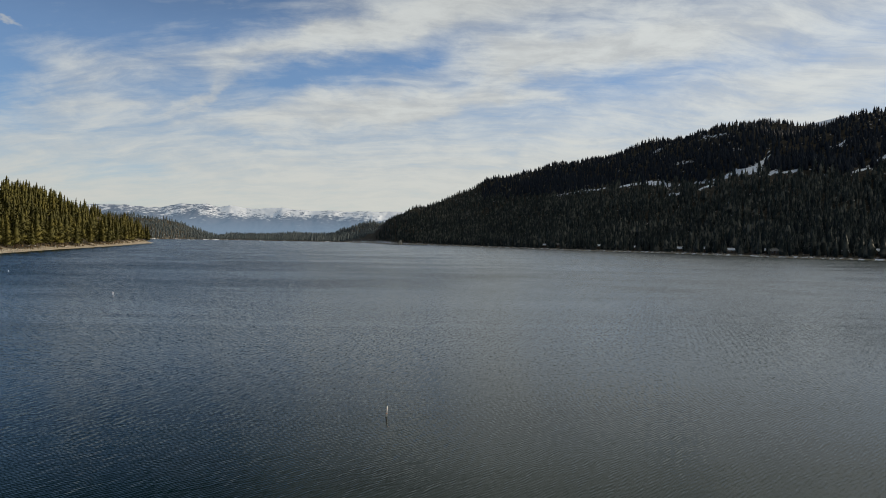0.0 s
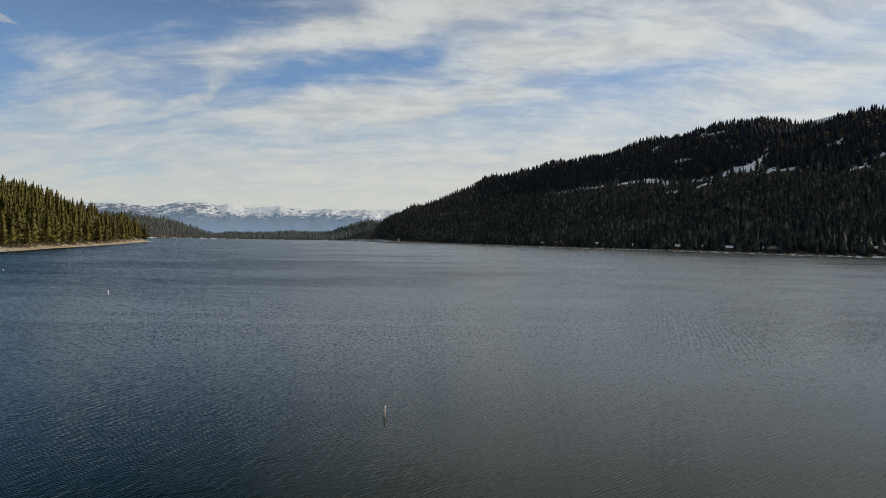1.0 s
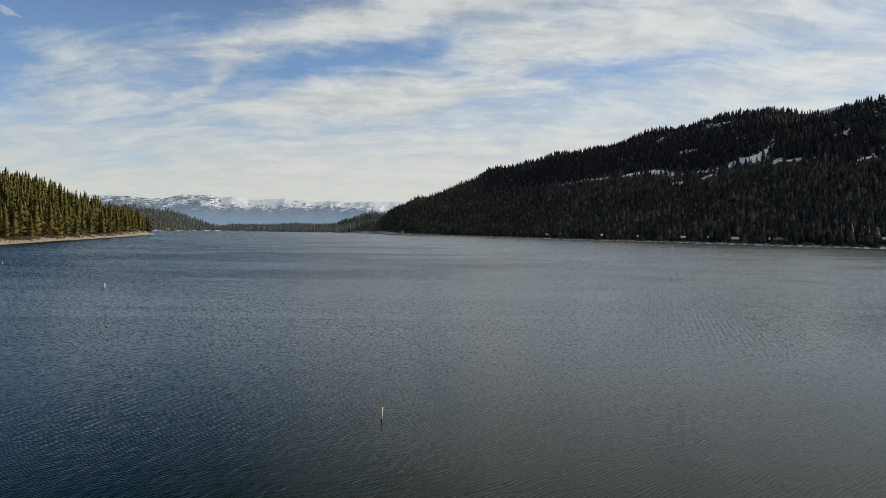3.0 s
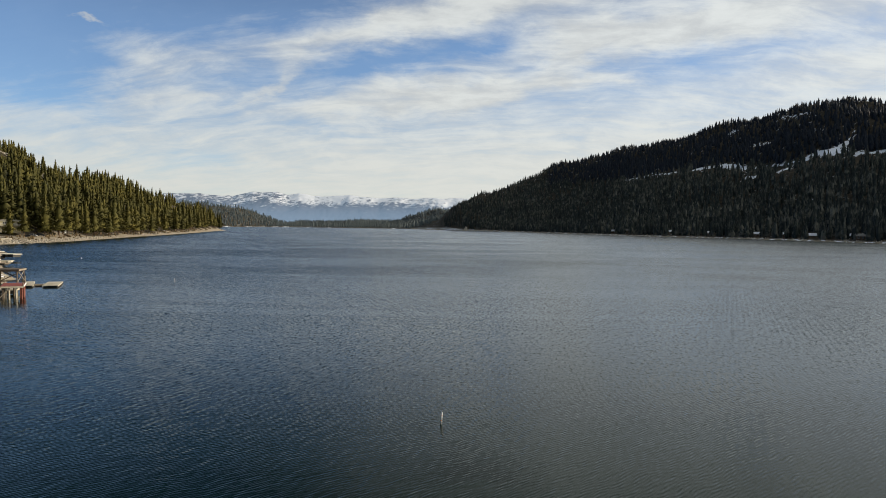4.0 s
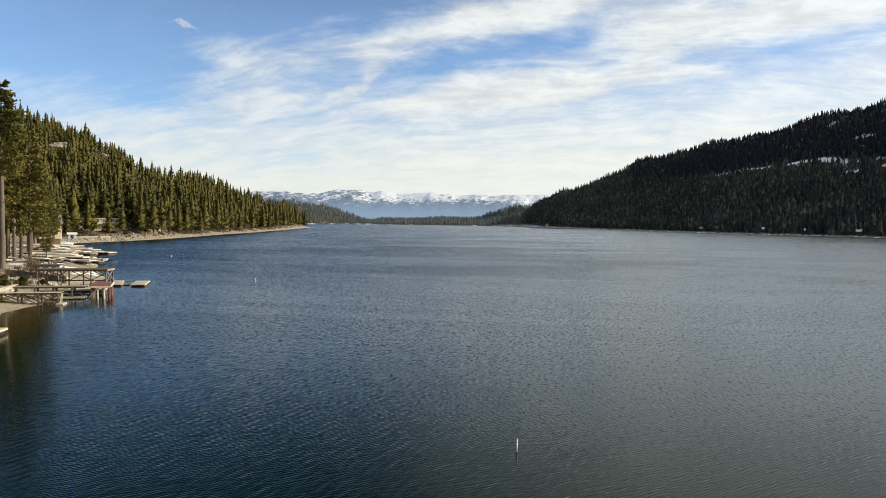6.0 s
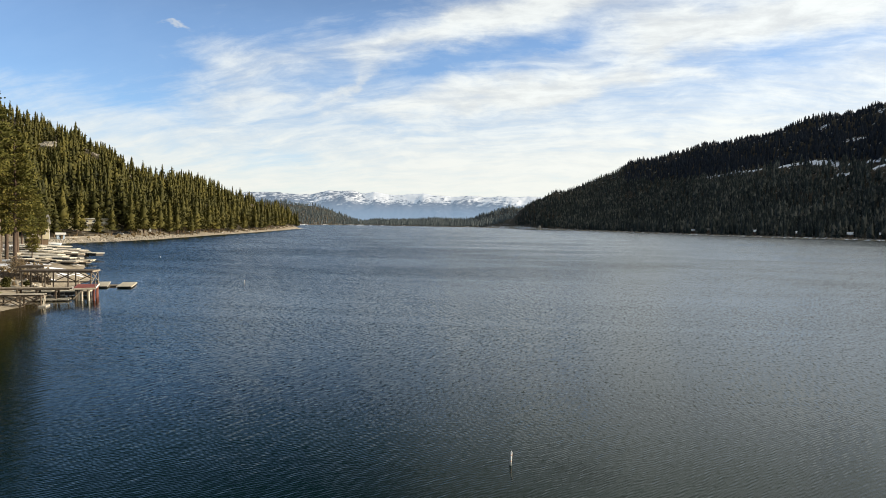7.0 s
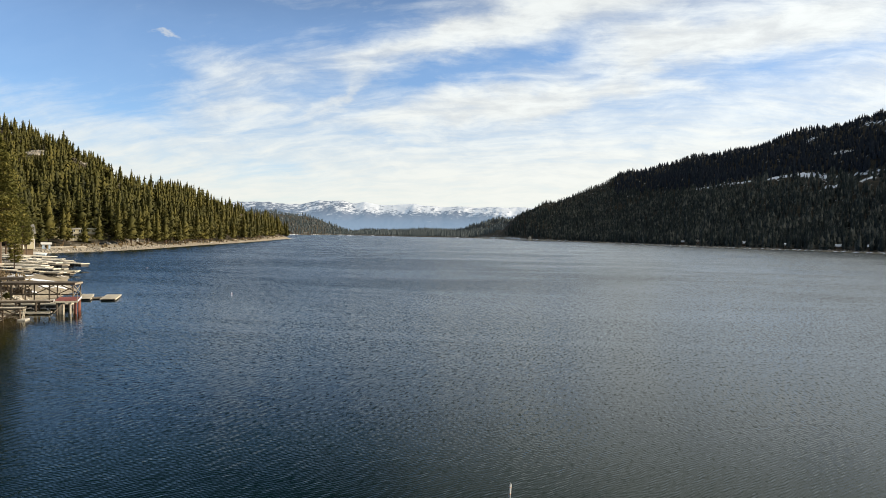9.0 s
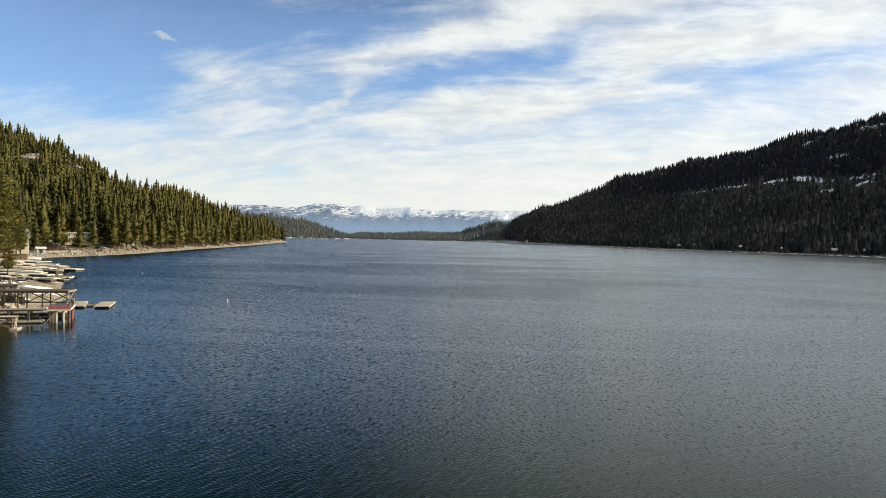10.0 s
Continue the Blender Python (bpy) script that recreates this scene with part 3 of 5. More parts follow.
# ---- trees ----
def spire(tiers, ring, seed, bare=0.08, girth=0.18, round_top=0.3, frayed=0.30, droop=0.5):
    """A conifer one metre high: ragged skirts of foliage, one over another, with stray boughs. Corners and triangles."""
    rng = np.random.RandomState(seed)
    v, f = [], []

    def radius(u):
        return girth * (1 - u) ** (0.95 - 0.5 * round_top) * min(1.0, 0.62 + 1.6 * u) + 0.006

    step = (1 - bare) / tiers
    lop = rng.uniform(0, 6.283)
    for w in range(tiers):
        u = w / tiers
        z = bare + (1 - bare) * u + rng.uniform(-0.2, 0.2) * step
        turn, n = rng.uniform(0, 6.283), len(v)
        for k in range(ring):
            a = turn + 6.283 * (k + rng.uniform(-0.3, 0.3)) / ring
            R = radius(u) * (1 + rng.uniform(-frayed, frayed)) * (1 + 0.16 * math.cos(a - lop))
            v.append((R * math.cos(a), R * math.sin(a), z - droop * step * rng.uniform(0.2, 1.4)))
        for k in range(ring):
            a = turn + 6.283 * (k + 0.5) / ring
            R = radius(min(u + 1.15 / tiers, 1.0)) * 0.66
            v.append((R * math.cos(a), R * math.sin(a), z + step * 1.15) if w < tiers - 1 else (0, 0, 1.0))
        for k in range(ring):
            a, b, c, d = n + k, n + (k + 1) % ring, n + ring + k, n + ring + (k + 1) % ring
            f.append((a, b, c))
            if w < tiers - 1:
                f.append((b, d, c))
    for k in range(tiers * 2):
        u, a = rng.uniform(0.0, 0.93), rng.uniform(0, 6.283)
        L, z, n = radius(u) * rng.uniform(1.0, 1.45), bare + (1 - bare) * u, len(v)
        c, q, half = math.cos(a), math.sin(a), radius(u) * 0.34
        v += [(c * L * 0.4, q * L * 0.4, z + step), (c * L, q * L, z + rng.uniform(-0.3, 0.5) * step), (c * L * 0.6 - q * half, q * L * 0.6 + c * half, z), (c * L * 0.6 + q * half, q * L * 0.6 - c * half, z)]
        f += [(n, n + 2, n + 1), (n, n + 1, n + 3)]
    return np.array(v), np.array(f)


def tufted(count, seed, bare=0.12, girth=0.18, round_top=0.3, size=0.06, whorls=14, core=5):
    """A pine one metre high: tufts of needles gathered on uneven boughs round a thin core. Corners and triangles."""
    rng = np.random.RandomState(seed)

    def radius(u):
        return girth * (1 - u) ** (1.0 - 0.35 * round_top) * np.minimum(1.0, 0.78 + 1.2 * u) + 0.004

    boughs = whorls * 5
    bu = rng.uniform(0, 1, boughs)
    ba, bl = rng.uniform(0, 6.283, boughs), rng.uniform(0.65, 1.2, boughs)
    weight = radius(bu) * bl
    k = rng.choice(boughs, count, p=weight / weight.sum())
    along_ = rng.uniform(0.35, 1.08, count) ** 0.7
    u = np.clip(bu[k] + rng.normal(0, 0.25 / whorls, count), 0, 0.985)
    a = ba[k] + rng.normal(0, 0.22, count)
    R = radius(u) * bl[k] * along_
    c = np.stack([R * np.cos(a), R * np.sin(a), bare + (1 - bare) * u - 0.18 * R + rng.normal(0, 0.006, count)], 1)
    out = np.stack([np.cos(a), np.sin(a), rng.uniform(-0.3, 0.3, count)], 1) + rng.normal(0, 0.25, (count, 3))
    out /= np.linalg.norm(out, axis=1)[:, None]
    side = np.cross(out, rng.normal(0, 0.5, (count, 3)) + [0, 0, 0.9])
    side /= np.linalg.norm(side, axis=1)[:, None]
    w = (size * rng.uniform(0.6, 1.3, count) * (1 - 0.45 * u))[:, None]
    v = np.stack([c - out * w * 0.6, c + side * w * 0.55 + [0, 0, 0.004], c + out * w * 0.8, c - side * w * 0.55], 1).reshape(-1, 3)
    n = np.arange(count)[:, None] * 4
    f = np.concatenate([n + [0, 1, 2], n + [0, 2, 3]])
    # the dense inner foliage
    tiers, cv, cf = (0.0, 0.16, 0.34, 0.52, 0.70, 0.86), [], []
    for t_ in tiers:
        for q in range(core):
            b, R_ = 6.283 * q / core + t_ * 9, radius(t_) * rng.uniform(0.50, 0.82)
            cv.append((R_ * math.cos(b), R_ * math.sin(b), bare + (1 - bare) * t_ + rng.uniform(-0.02, 0.02)))
    cv.append((0, 0, 1.0))
    base, last = len(v), core * (len(tiers) - 1)
    for q in range(core):
        r = (q + 1) % core
        for j in range(0, last, core):
            cf += [(j + q, j + r, j + core + r), (j + q, j + core + r, j + core + q)]
        cf.append((last + q, last + r, len(cv) - 1))
    return np.concatenate([v, np.array(cv)]), np.concatenate([f, np.array(cf) + base])


def stem(sides, width, top=0.8, levels=(0, 0.02, 0.4, 1.0)):
    v, f = [], []
    for j, u in enumerate(levels):
        R = width * (1 - 0.75 * u) * (1.35 if j == 0 else 1)
        v += [(R * math.cos(6.283 * k / sides), R * math.sin(6.283 * k / sides), u * top - (0.02 if j == 0 else 0)) for k in range(sides)]
    for j in range(len(levels) - 1):
        for k in range(sides):
            a, b = j * sides + k, j * sides + (k + 1) % sides
            f += [(a, b, b + sides), (a, b + sides, a + sides)]
    return np.array(v), np.array(f)


def tri_object(name, v, f, mats, which=None, smooth=False):
    me = bpy.data.meshes.new(name)
    f = np.asarray(f, np.int32)
    me.vertices.add(len(v)), me.loops.add(f.size), me.polygons.add(len(f))
    me.vertices.foreach_set("co", np.asarray(v, np.float32).ravel())
    me.loops.foreach_set("vertex_index", f.ravel())
    me.polygons.foreach_set("loop_start", np.arange(0, f.size, 3, dtype=np.int32))
    if smooth:
        me.polygons.foreach_set("use_smooth", np.ones(len(f), bool))
    for m in mats:
        me.materials.append(m)
    if which is not None:
        me.polygons.foreach_set("material_index", np.asarray(which, np.int32))
    me.update(calc_edges=True)
    return new(name, me)


def forest(name, spots, heights, shapes, mats, label, seed, trunk=True, fat=(0.85, 1.2)):
    """Many trees in one mesh."""
    rng = np.random.RandomState(seed)
    pick = rng.randint(0, len(shapes), len(spots))
    V, F, M, base = [], [], [], 0
    for k, (v, f) in enumerate(shapes):
        mine = np.where(pick == k)[0]
        if not len(mine):
            continue
        which = np.zeros(len(f), int)
        if trunk:
            sv, sf = stem(3, 0.011, 0.5, (0, 1.0))
            f, which = np.concatenate([f, sf + len(v)]), np.concatenate([which, np.ones(len(sf), int)])
            v = np.concatenate([v, sv])
        a, h, g = rng.uniform(0, 6.283, len(mine)), heights[mine], rng.uniform(*fat, len(mine))
        c, s = np.cos(a)[:, None], np.sin(a)[:, None]
        lean = rng.normal(0, 0.02, (2, len(mine), 1))
        x = (v[None, :, 0] * c - v[None, :, 1] * s) * (h * g)[:, None] + lean[0] * v[None, :, 2] * h[:, None] + spots[mine, 0, None]
        y = (v[None, :, 0] * s + v[None, :, 1] * c) * (h * g)[:, None] + lean[1] * v[None, :, 2] * h[:, None] + spots[mine, 1, None]
        z = v[None, :, 2] * h[:, None] + spots[mine, 2, None]
        V.append(np.stack([x, y, z], 2).reshape(-1, 3))
        F.append((f[None] + (np.arange(len(mine)) * len(v))[:, None, None]).reshape(-1, 3) + base)
        M.append(np.tile(which, len(mine)))
        base += len(mine) * len(v)
    ob = tri_object(name, np.concatenate(V), np.concatenate(F), mats, np.concatenate(M))
    return tagged(ob, label, "forest", kind="stuff")


def scatter(x0, x1, y0, y1, gap, seed):
    rng = np.random.RandomState(seed)
    X, Y = np.meshgrid(np.arange(x0, x1, gap), np.arange(y0, y1, gap))
    x, y = X.ravel() + rng.uniform(-0.48, 0.48, X.size) * gap, Y.ravel() + rng.uniform(-0.48, 0.48, X.size) * gap
    return x, y, np.degrees(np.arctan2(x, y)), np.hypot(x, y), rng


# cabins along the shaded shore: bearing, metres behind the shore, width, snow on the roof
CABINS = [(8.08, 22, 11, True), (9.0, 30, 8, False), (18.27, 25, 13, True), (20.1, 22, 8, True), (21.81, 26, 11, True), (24.69, 18, 12, False),
          (24.3, 30, 9, True), (27.23, 34, 10, True), (29.2, 22, 9, True), (31.34, 22, 12, True), (15.0, 24, 8, True), (12.2, 24, 8, True)]


def right_forest():
    x, y, az, r, rng = scatter(-230, 1000, 420, 2250, 8.0, 51)
    s, g = hill(RIGHT, az, r)[1], shore_gap(x, y)
    keep = (az > -7.2) & (az < 36) & (s < 1.04) & (g > 7) & (s > -0.25)
    x, y, az, s, g, r = x[keep], y[keep], az[keep], s[keep], g[keep], r[keep]
    # small yards round the cabins, open towards the lake
    foot = np.interp(az, [c[0] for c in RIGHT], [c[1] for c in RIGHT])
    keep = np.ones(len(x), bool)
    for cabin, off, wdt, snowy in CABINS:
        keep &= ~((np.abs(np.radians(az - cabin)) * r < wdt * 0.5) & (r < foot + off + 6) & (rng.uniform(0, 1, len(x)) < 0.75))
    x, y, az, s, g, r = x[keep], y[keep], az[keep], s[keep], g[keep], r[keep]
    h = (9 + 14 * rng.beta(2.0, 1.6, len(x))) * np.where(rng.uniform(0, 1, len(x)) < 0.12, 1.18, 1.0) * np.interp(s, [0, 0.6, 0.88, 1], [1.1, 0.92, 0.68, 0.52])
    el = height_angle(x, y)
    # few trees on the snow itself, and few in front of it down the slope
    top = np.degrees(h / r)
    snow = np.max([snow_at(az, el + top * k) * w for k, w in ((0, 1.0), (0.25, 1.0), (0.5, 0.9), (0.75, 0.8))], 0)
    thin = rng.uniform(0, 1, len(x))
    keep = (thin > snow * 1.02 - 0.10) & (thin < np.where(el > band(az), 0.95, 0.98))
    x, y, s, az, h, el = x[keep], y[keep], s[keep], az[keep], h[keep], el[keep]
    spots = np.stack([x, y, land(x, y) - 0.3], 1)
    shapes = [spire(5, 5, 60 + k, 0.05, 0.15 + 0.03 * (k % 3), 0.3 * (k % 2), 0.34) for k in range(8)]
    # grey-green pines below the bench; above it, firs whose needles are darkened for shade
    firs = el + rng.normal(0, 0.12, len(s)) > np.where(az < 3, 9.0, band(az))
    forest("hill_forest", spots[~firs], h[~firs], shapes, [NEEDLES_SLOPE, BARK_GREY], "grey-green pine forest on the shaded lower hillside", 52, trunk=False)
    forest("ridge_forest", spots[firs], h[firs], shapes, [NEEDLES_SHADED, BARK_GREY], "conifer forest on the upper slope, its shade put into darker needles", 53, trunk=False, fat=(1.2, 1.7))


def left_spots(x, y, az, r, rng):
    s, g = hill(LEFT, az, r)[1], shore_gap(x, y)
    keep = (az > -52) & (az < -22.4) & (s < 1.12) & (g > 12) & ((s > -0.05) | (r > 480))
    for az0, az1, up, tall in CUTS:
        keep &= ~((az > az0 - 0.1) & (az < az1 + 0.1) & (np.abs(s - up + 0.008) < 0.018))
    return keep, s, g


def left_forest():
    x, y, az, r, rng = scatter(-1000, -240, 240, 1260, 8.2, 71)
    keep, s, g = left_spots(x, y, az, r, rng)
    keep &= g > 24
    for hx, hy, hr in CLEAR:
        keep &= np.hypot(x - hx, y - hy) > hr
    x, y, s, az = x[keep], y[keep], s[keep], az[keep]
    h = (11 + 17 * rng.beta(1.8, 1.8, len(x))) * np.interp(s, [0, 0.4, 0.75, 1], [1.15, 1.10, 0.88, 0.64])
    for az0, az1, up, tall in CUTS:
        # most trees below a cut stay under its foot
        foot, ridge = (np.interp(az, [c[0] for c in LEFT], [c[q] for c in LEFT]) for q in (1, 2))
        far = foot + (ridge - foot) * up
        cut_z = land(far * np.sin(np.radians(az)), far * np.cos(np.radians(az)))
        room = (cut_z - 12) / far * np.hypot(x, y) + 12 - land(x, y)
        h = np.where((az > az0) & (az < az1) & (s < up) & (s > up - 0.55) & (rng.uniform(0, 1, len(x)) < 0.88), np.minimum(h, np.maximum(room * 0.92, 1.2)), h)
    spots = np.stack([x, y, land(x, y) - 0.3], 1)
    low = s < 0.35
    shapes = [tufted(130, 80 + k, 0.10 + 0.05 * (k % 2), 0.21 + 0.025 * (k % 4), 0.35 * (k % 3), 0.07) for k in range(8)]
    forest("shore_forest", spots[low], h[low], shapes, [NEEDLES_SUNNY, BARK], "sunlit olive-green pine forest on the lower hillside", 72)
    shapes = [tufted(44, 180 + k, 0.06, 0.21 + 0.025 * (k % 4), 0.35 * (k % 3), 0.09, 9, 5) for k in range(8)]
    forest("slope_forest", spots[~low], h[~low], shapes, [NEEDLES_SUNNY, BARK], "sunlit olive-green pine forest up to the ridge", 73, trunk=False)


def far_forest():
    x, y, az, r, rng = scatter(-1900, 150, 1000, 3500, 14, 91)
    g = shore_gap(x, y)
    sf, se = hill(FAR, az, r)[1], hill(END, az, r)[1]
    keep = (az > -31) & (az < 1) & (g > 8) & (r > 1500) & np.where(az < -16.8, sf < 1.06, se < 1.05) & ~((az > -6.6) & (r < 2150))
    keep &= ~((az < -22.0) & (r < 2100))
    x, y = x[keep], y[keep]
    h = rng.uniform(8, 17, len(x))
    shapes = [spire(3, 4, 95 + k, 0.05, 0.18, 0.2) for k in range(4)]
    forest("far_forest", np.stack([x, y, land(x, y) - 0.3], 1), h, shapes, [NEEDLES_HAZED, BARK], "far conifer woods round the end of the lake", 92, trunk=False)


# houses and yards where no tree stands: x, y, radius
CLEAR = [(-292, 386, 15), (-276, 366, 14), (-284, 400, 9), (-286, 446, 8), (-272, 394, 12), (-216, 262, 12)]
right_forest()
left_forest()
far_forest()


# ---- things: helpers ----
def add_box(bm, cx, cy, cz, sx, sy, sz, rot=0.0, bevel=0.0, turn=None):
    m = Matrix.Translation((cx, cy, cz)) @ (turn if turn is not None else Matrix.Rotation(rot, 4, "Z"))
    made = bmesh.ops.create_cube(bm, size=1.0, matrix=m @ Matrix.Diagonal((sx, sy, sz, 1)))
    if bevel:
        edges = list({e for v in made["verts"] for e in v.link_edges})
        bmesh.ops.bevel(bm, geom=edges, offset=bevel, segments=1, affect="EDGES")
    return bm


def add_rod(bm, a, b, r0, r1=None, sides=8):
    a, b = Vector(a), Vector(b)
    way = b - a
    m = Matrix.Translation((a + b) / 2) @ way.to_track_quat("Z", "Y").to_matrix().to_4x4()
    bmesh.ops.create_cone(bm, cap_ends=True, segments=sides, radius1=r0, radius2=r0 if r1 is None else r1, depth=way.length, matrix=m)
    return bm


def add_bar(bm, a, b, w, h):
    """A square timber from a to b."""
    a, b = Vector(a), Vector(b)
    way = b - a
    turn = way.to_track_quat("X", "Z").to_matrix().to_4x4()
    c = (a + b) / 2
    return add_box(bm, c.x, c.y, c.z, way.length, w, h, turn=turn, bevel=min(w, h) * 0.08)


def part(name, bm, mat, parent, label="", smooth=False):
    me = bpy.data.meshes.new(name)
    bm.to_mesh(me)
    bm.free()
    if smooth:
        me.polygons.foreach_set("use_smooth", np.ones(len(me.polygons), bool))
    me.materials.append(mat)
    ob = new(name, me)
    ob.parent = parent
    if label:
        ob["label"] = label
    return ob


def thing(name, m, label, category, group=""):
    ob = new(name)
    ob.empty_display_size = 0.3
    ob.matrix_basis = m
    return tagged(ob, label, category, group)


def B():
    return bmesh.new()


def z_at(x, y):
    return float(land(np.array([x]), np.array([y]))[0])


WOOD_GREY = plain("weathered_wood", (0.15, 0.125, 0.095), (0.33, 0.28, 0.21), 0.85, 0.8, 9, stretch=(0.3, 1, 1))
WOOD_POST = plain("dark_posts", (0.055, 0.042, 0.03), (0.17, 0.13, 0.09), 0.85, 0.8, 9, stretch=(1, 1, 0.3))
WOOD_BROWN = plain("brown_timber", (0.07, 0.045, 0.03), (0.17, 0.12, 0.08), 0.8, 0.8, 9, stretch=(0.3, 1, 1))
WOOD_PALE = plain("pale_planks", (0.34, 0.30, 0.23), (0.58, 0.53, 0.42), 0.8, 0.5, 7, stretch=(0.3, 1, 1))
WOOD_WHITE = plain("bleached_planks", (0.46, 0.42, 0.35), (0.74, 0.70, 0.60), 0.8, 0.4, 6, stretch=(0.3, 1, 1))
RED_PAINT = plain("red_deck_paint", (0.20, 0.055, 0.045), (0.33, 0.11, 0.09), 0.7, 0.6, 8)
RED_POST = plain("red_post_paint", (0.13, 0.035, 0.022), (0.24, 0.075, 0.045), 0.7, 1.0, 8)
WHITE_PAINT = plain("white_paint", (0.62, 0.61, 0.57), (0.82, 0.81, 0.78), 0.55, 0.6, 8)
CONCRETE = plain("concrete", (0.30, 0.28, 0.24), (0.52, 0.49, 0.43), 0.9, 0.5, 6)
STONE = plain("granite", (0.16, 0.14, 0.11), (0.46, 0.41, 0.33), 0.9, 0.6, 5, relief=0.04)
FLOAT_BLACK = plain("float_plastic", (0.012, 0.012, 0.013), (0.04, 0.04, 0.04), 0.6, 1, 10)
STEEL = plain("galvanised_steel", (0.30, 0.30, 0.30), (0.5, 0.5, 0.5), 0.45, 1, 10, metal=0.8)
BUOY_WHITE = plain("buoy_white", (0.50, 0.50, 0.48), (0.68, 0.68, 0.66), 0.5, 2, 12)
BUOY_ORANGE = plain("buoy_orange", (0.55, 0.14, 0.03), (0.7, 0.2, 0.04), 0.5, 2, 12)
BUOY_DARK = plain("buoy_waterline", (0.05, 0.055, 0.05), (0.12, 0.12, 0.10), 0.7, 2, 12)
CREAM = plain("cream_siding", (0.36, 0.32, 0.21), (0.52, 0.47, 0.34), 0.8, 0.4, 6)
SIDING_BROWN = plain("brown_siding", (0.08, 0.055, 0.035), (0.16, 0.11, 0.07), 0.85, 0.4, 6)
ROOF_GREY = plain("roof_shingle", (0.10, 0.095, 0.09), (0.22, 0.21, 0.19), 0.9, 0.4, 5)
ROOF_PALE = plain("pale_roof", (0.48, 0.46, 0.42), (0.68, 0.66, 0.61), 0.8, 0.4, 5)
SNOW = plain("roof_snow", (0.72, 0.75, 0.80), (0.87, 0.88, 0.90), 0.8, 0.3, 3)
CAR_DARK = plain("dark_car_paint", (0.015, 0.017, 0.02), (0.035, 0.04, 0.045), 0.3, 1, 20, relief=0.0)
CAR_SILVER = plain("silver_car_paint", (0.32, 0.33, 0.34), (0.45, 0.46, 0.47), 0.3, 1, 20, metal=0.4, relief=0.0)
TYRE = plain("tyre_rubber", (0.012, 0.012, 0.012), (0.03, 0.03, 0.03), 0.9, 2, 20)
BLUE_WRAP = plain("blue_cover", (0.30, 0.40, 0.52), (0.50, 0.60, 0.70), 0.7, 0.8, 6)
HULL_DARK = plain("dark_hull", (0.02, 0.02, 0.022), (0.06, 0.055, 0.05), 0.45, 1, 10)
DIRT_DARK = plain("dark_earth_cover", (0.05, 0.035, 0.025), (0.11, 0.085, 0.06), 0.9, 0.7, 5)


def pane_material():
    m, t, b = material("window_glass", 0.08, 0, 0.6)
    b.inputs["Base Color"].default_value = (0.02, 0.025, 0.03, 1)
    return m


GLASS = pane_material()


# ---- buoys ----
def buoy(x, y, tilt, heading, label, size=1.0):
    ob = thing("buoy", pose(x, y, 0, tilt, 0, heading) @ Matrix.Scale(size, 4), label, "buoy", "buoys on the lake")
    bm = B()
    for z0, z1, a, b in ((-0.5, 0.0, 0.055, 0.055), (0.0, 0.70, 0.055, 0.052), (0.70, 0.76, 0.052, 0.03)):
        add_rod(bm, (0, 0, z0), (0, 0, z1), a, b, 16)
    part("spar", bm, BUOY_WHITE, ob, smooth=True)
    for z in (0.56, 0.24):
        part("stripe", add_rod(B(), (0, 0, z), (0, 0, z + 0.03), 0.0562, None, 16), BUOY_ORANGE, ob, "orange reflective stripe", True)
    part("waterline_band", add_rod(B(), (0, 0, -0.06), (0, 0, 0.05), 0.0575, None, 16), BUOY_DARK, ob, "dark weedy band at the waterline", True)
    bm = B()
    bmesh.ops.create_uvsphere(bm, u_segments=10, v_segments=6, radius=0.025, matrix=Matrix.Translation((0, 0, 0.775)))
    add_rod(bm, (0, 0, 0.74), (0, 0, 0.78), 0.012)
    part("lifting_eye", bm, STEEL, ob)
    return ob


buoy(-3.65, 48.37, 4, 60, "white spar buoy with orange stripes floating on the lake")
buoy(-65.3, 142.7, 2, 10, "white spar buoy floating off the piers")
buoy(-134, 222.1, 3, 200, "small white spar buoy far out in the bay", 0.7)


# ---- piers ----
def at(p0, p1):
    """A frame at p0, its x axis towards p1; also the length."""
    dx, dy = p1[0] - p0[0], p1[1] - p0[1]
    return pose(p0[0], p0[1], 0, 0, 0, math.degrees(math.atan2(dy, dx))), math.hypot(dx, dy)


def ground_under(ob, x, y):
    p = ob.matrix_basis @ Vector((x, y, 0))
    return z_at(p.x, p.y)


def deck_boards(length, width, z, board=0.2, thick=0.05, seed=0):
    rng = random.Random(seed)
    bm = B()
    n = max(int(length / board), 1)
    for k in range(n):
        add_box(bm, (k + 0.5) * length / n, rng.uniform(-0.02, 0.02), z - thick / 2 + rng.uniform(-0.008, 0.008), length / n - 0.018, width + rng.uniform(-0.03, 0.03), thick)
    return bm


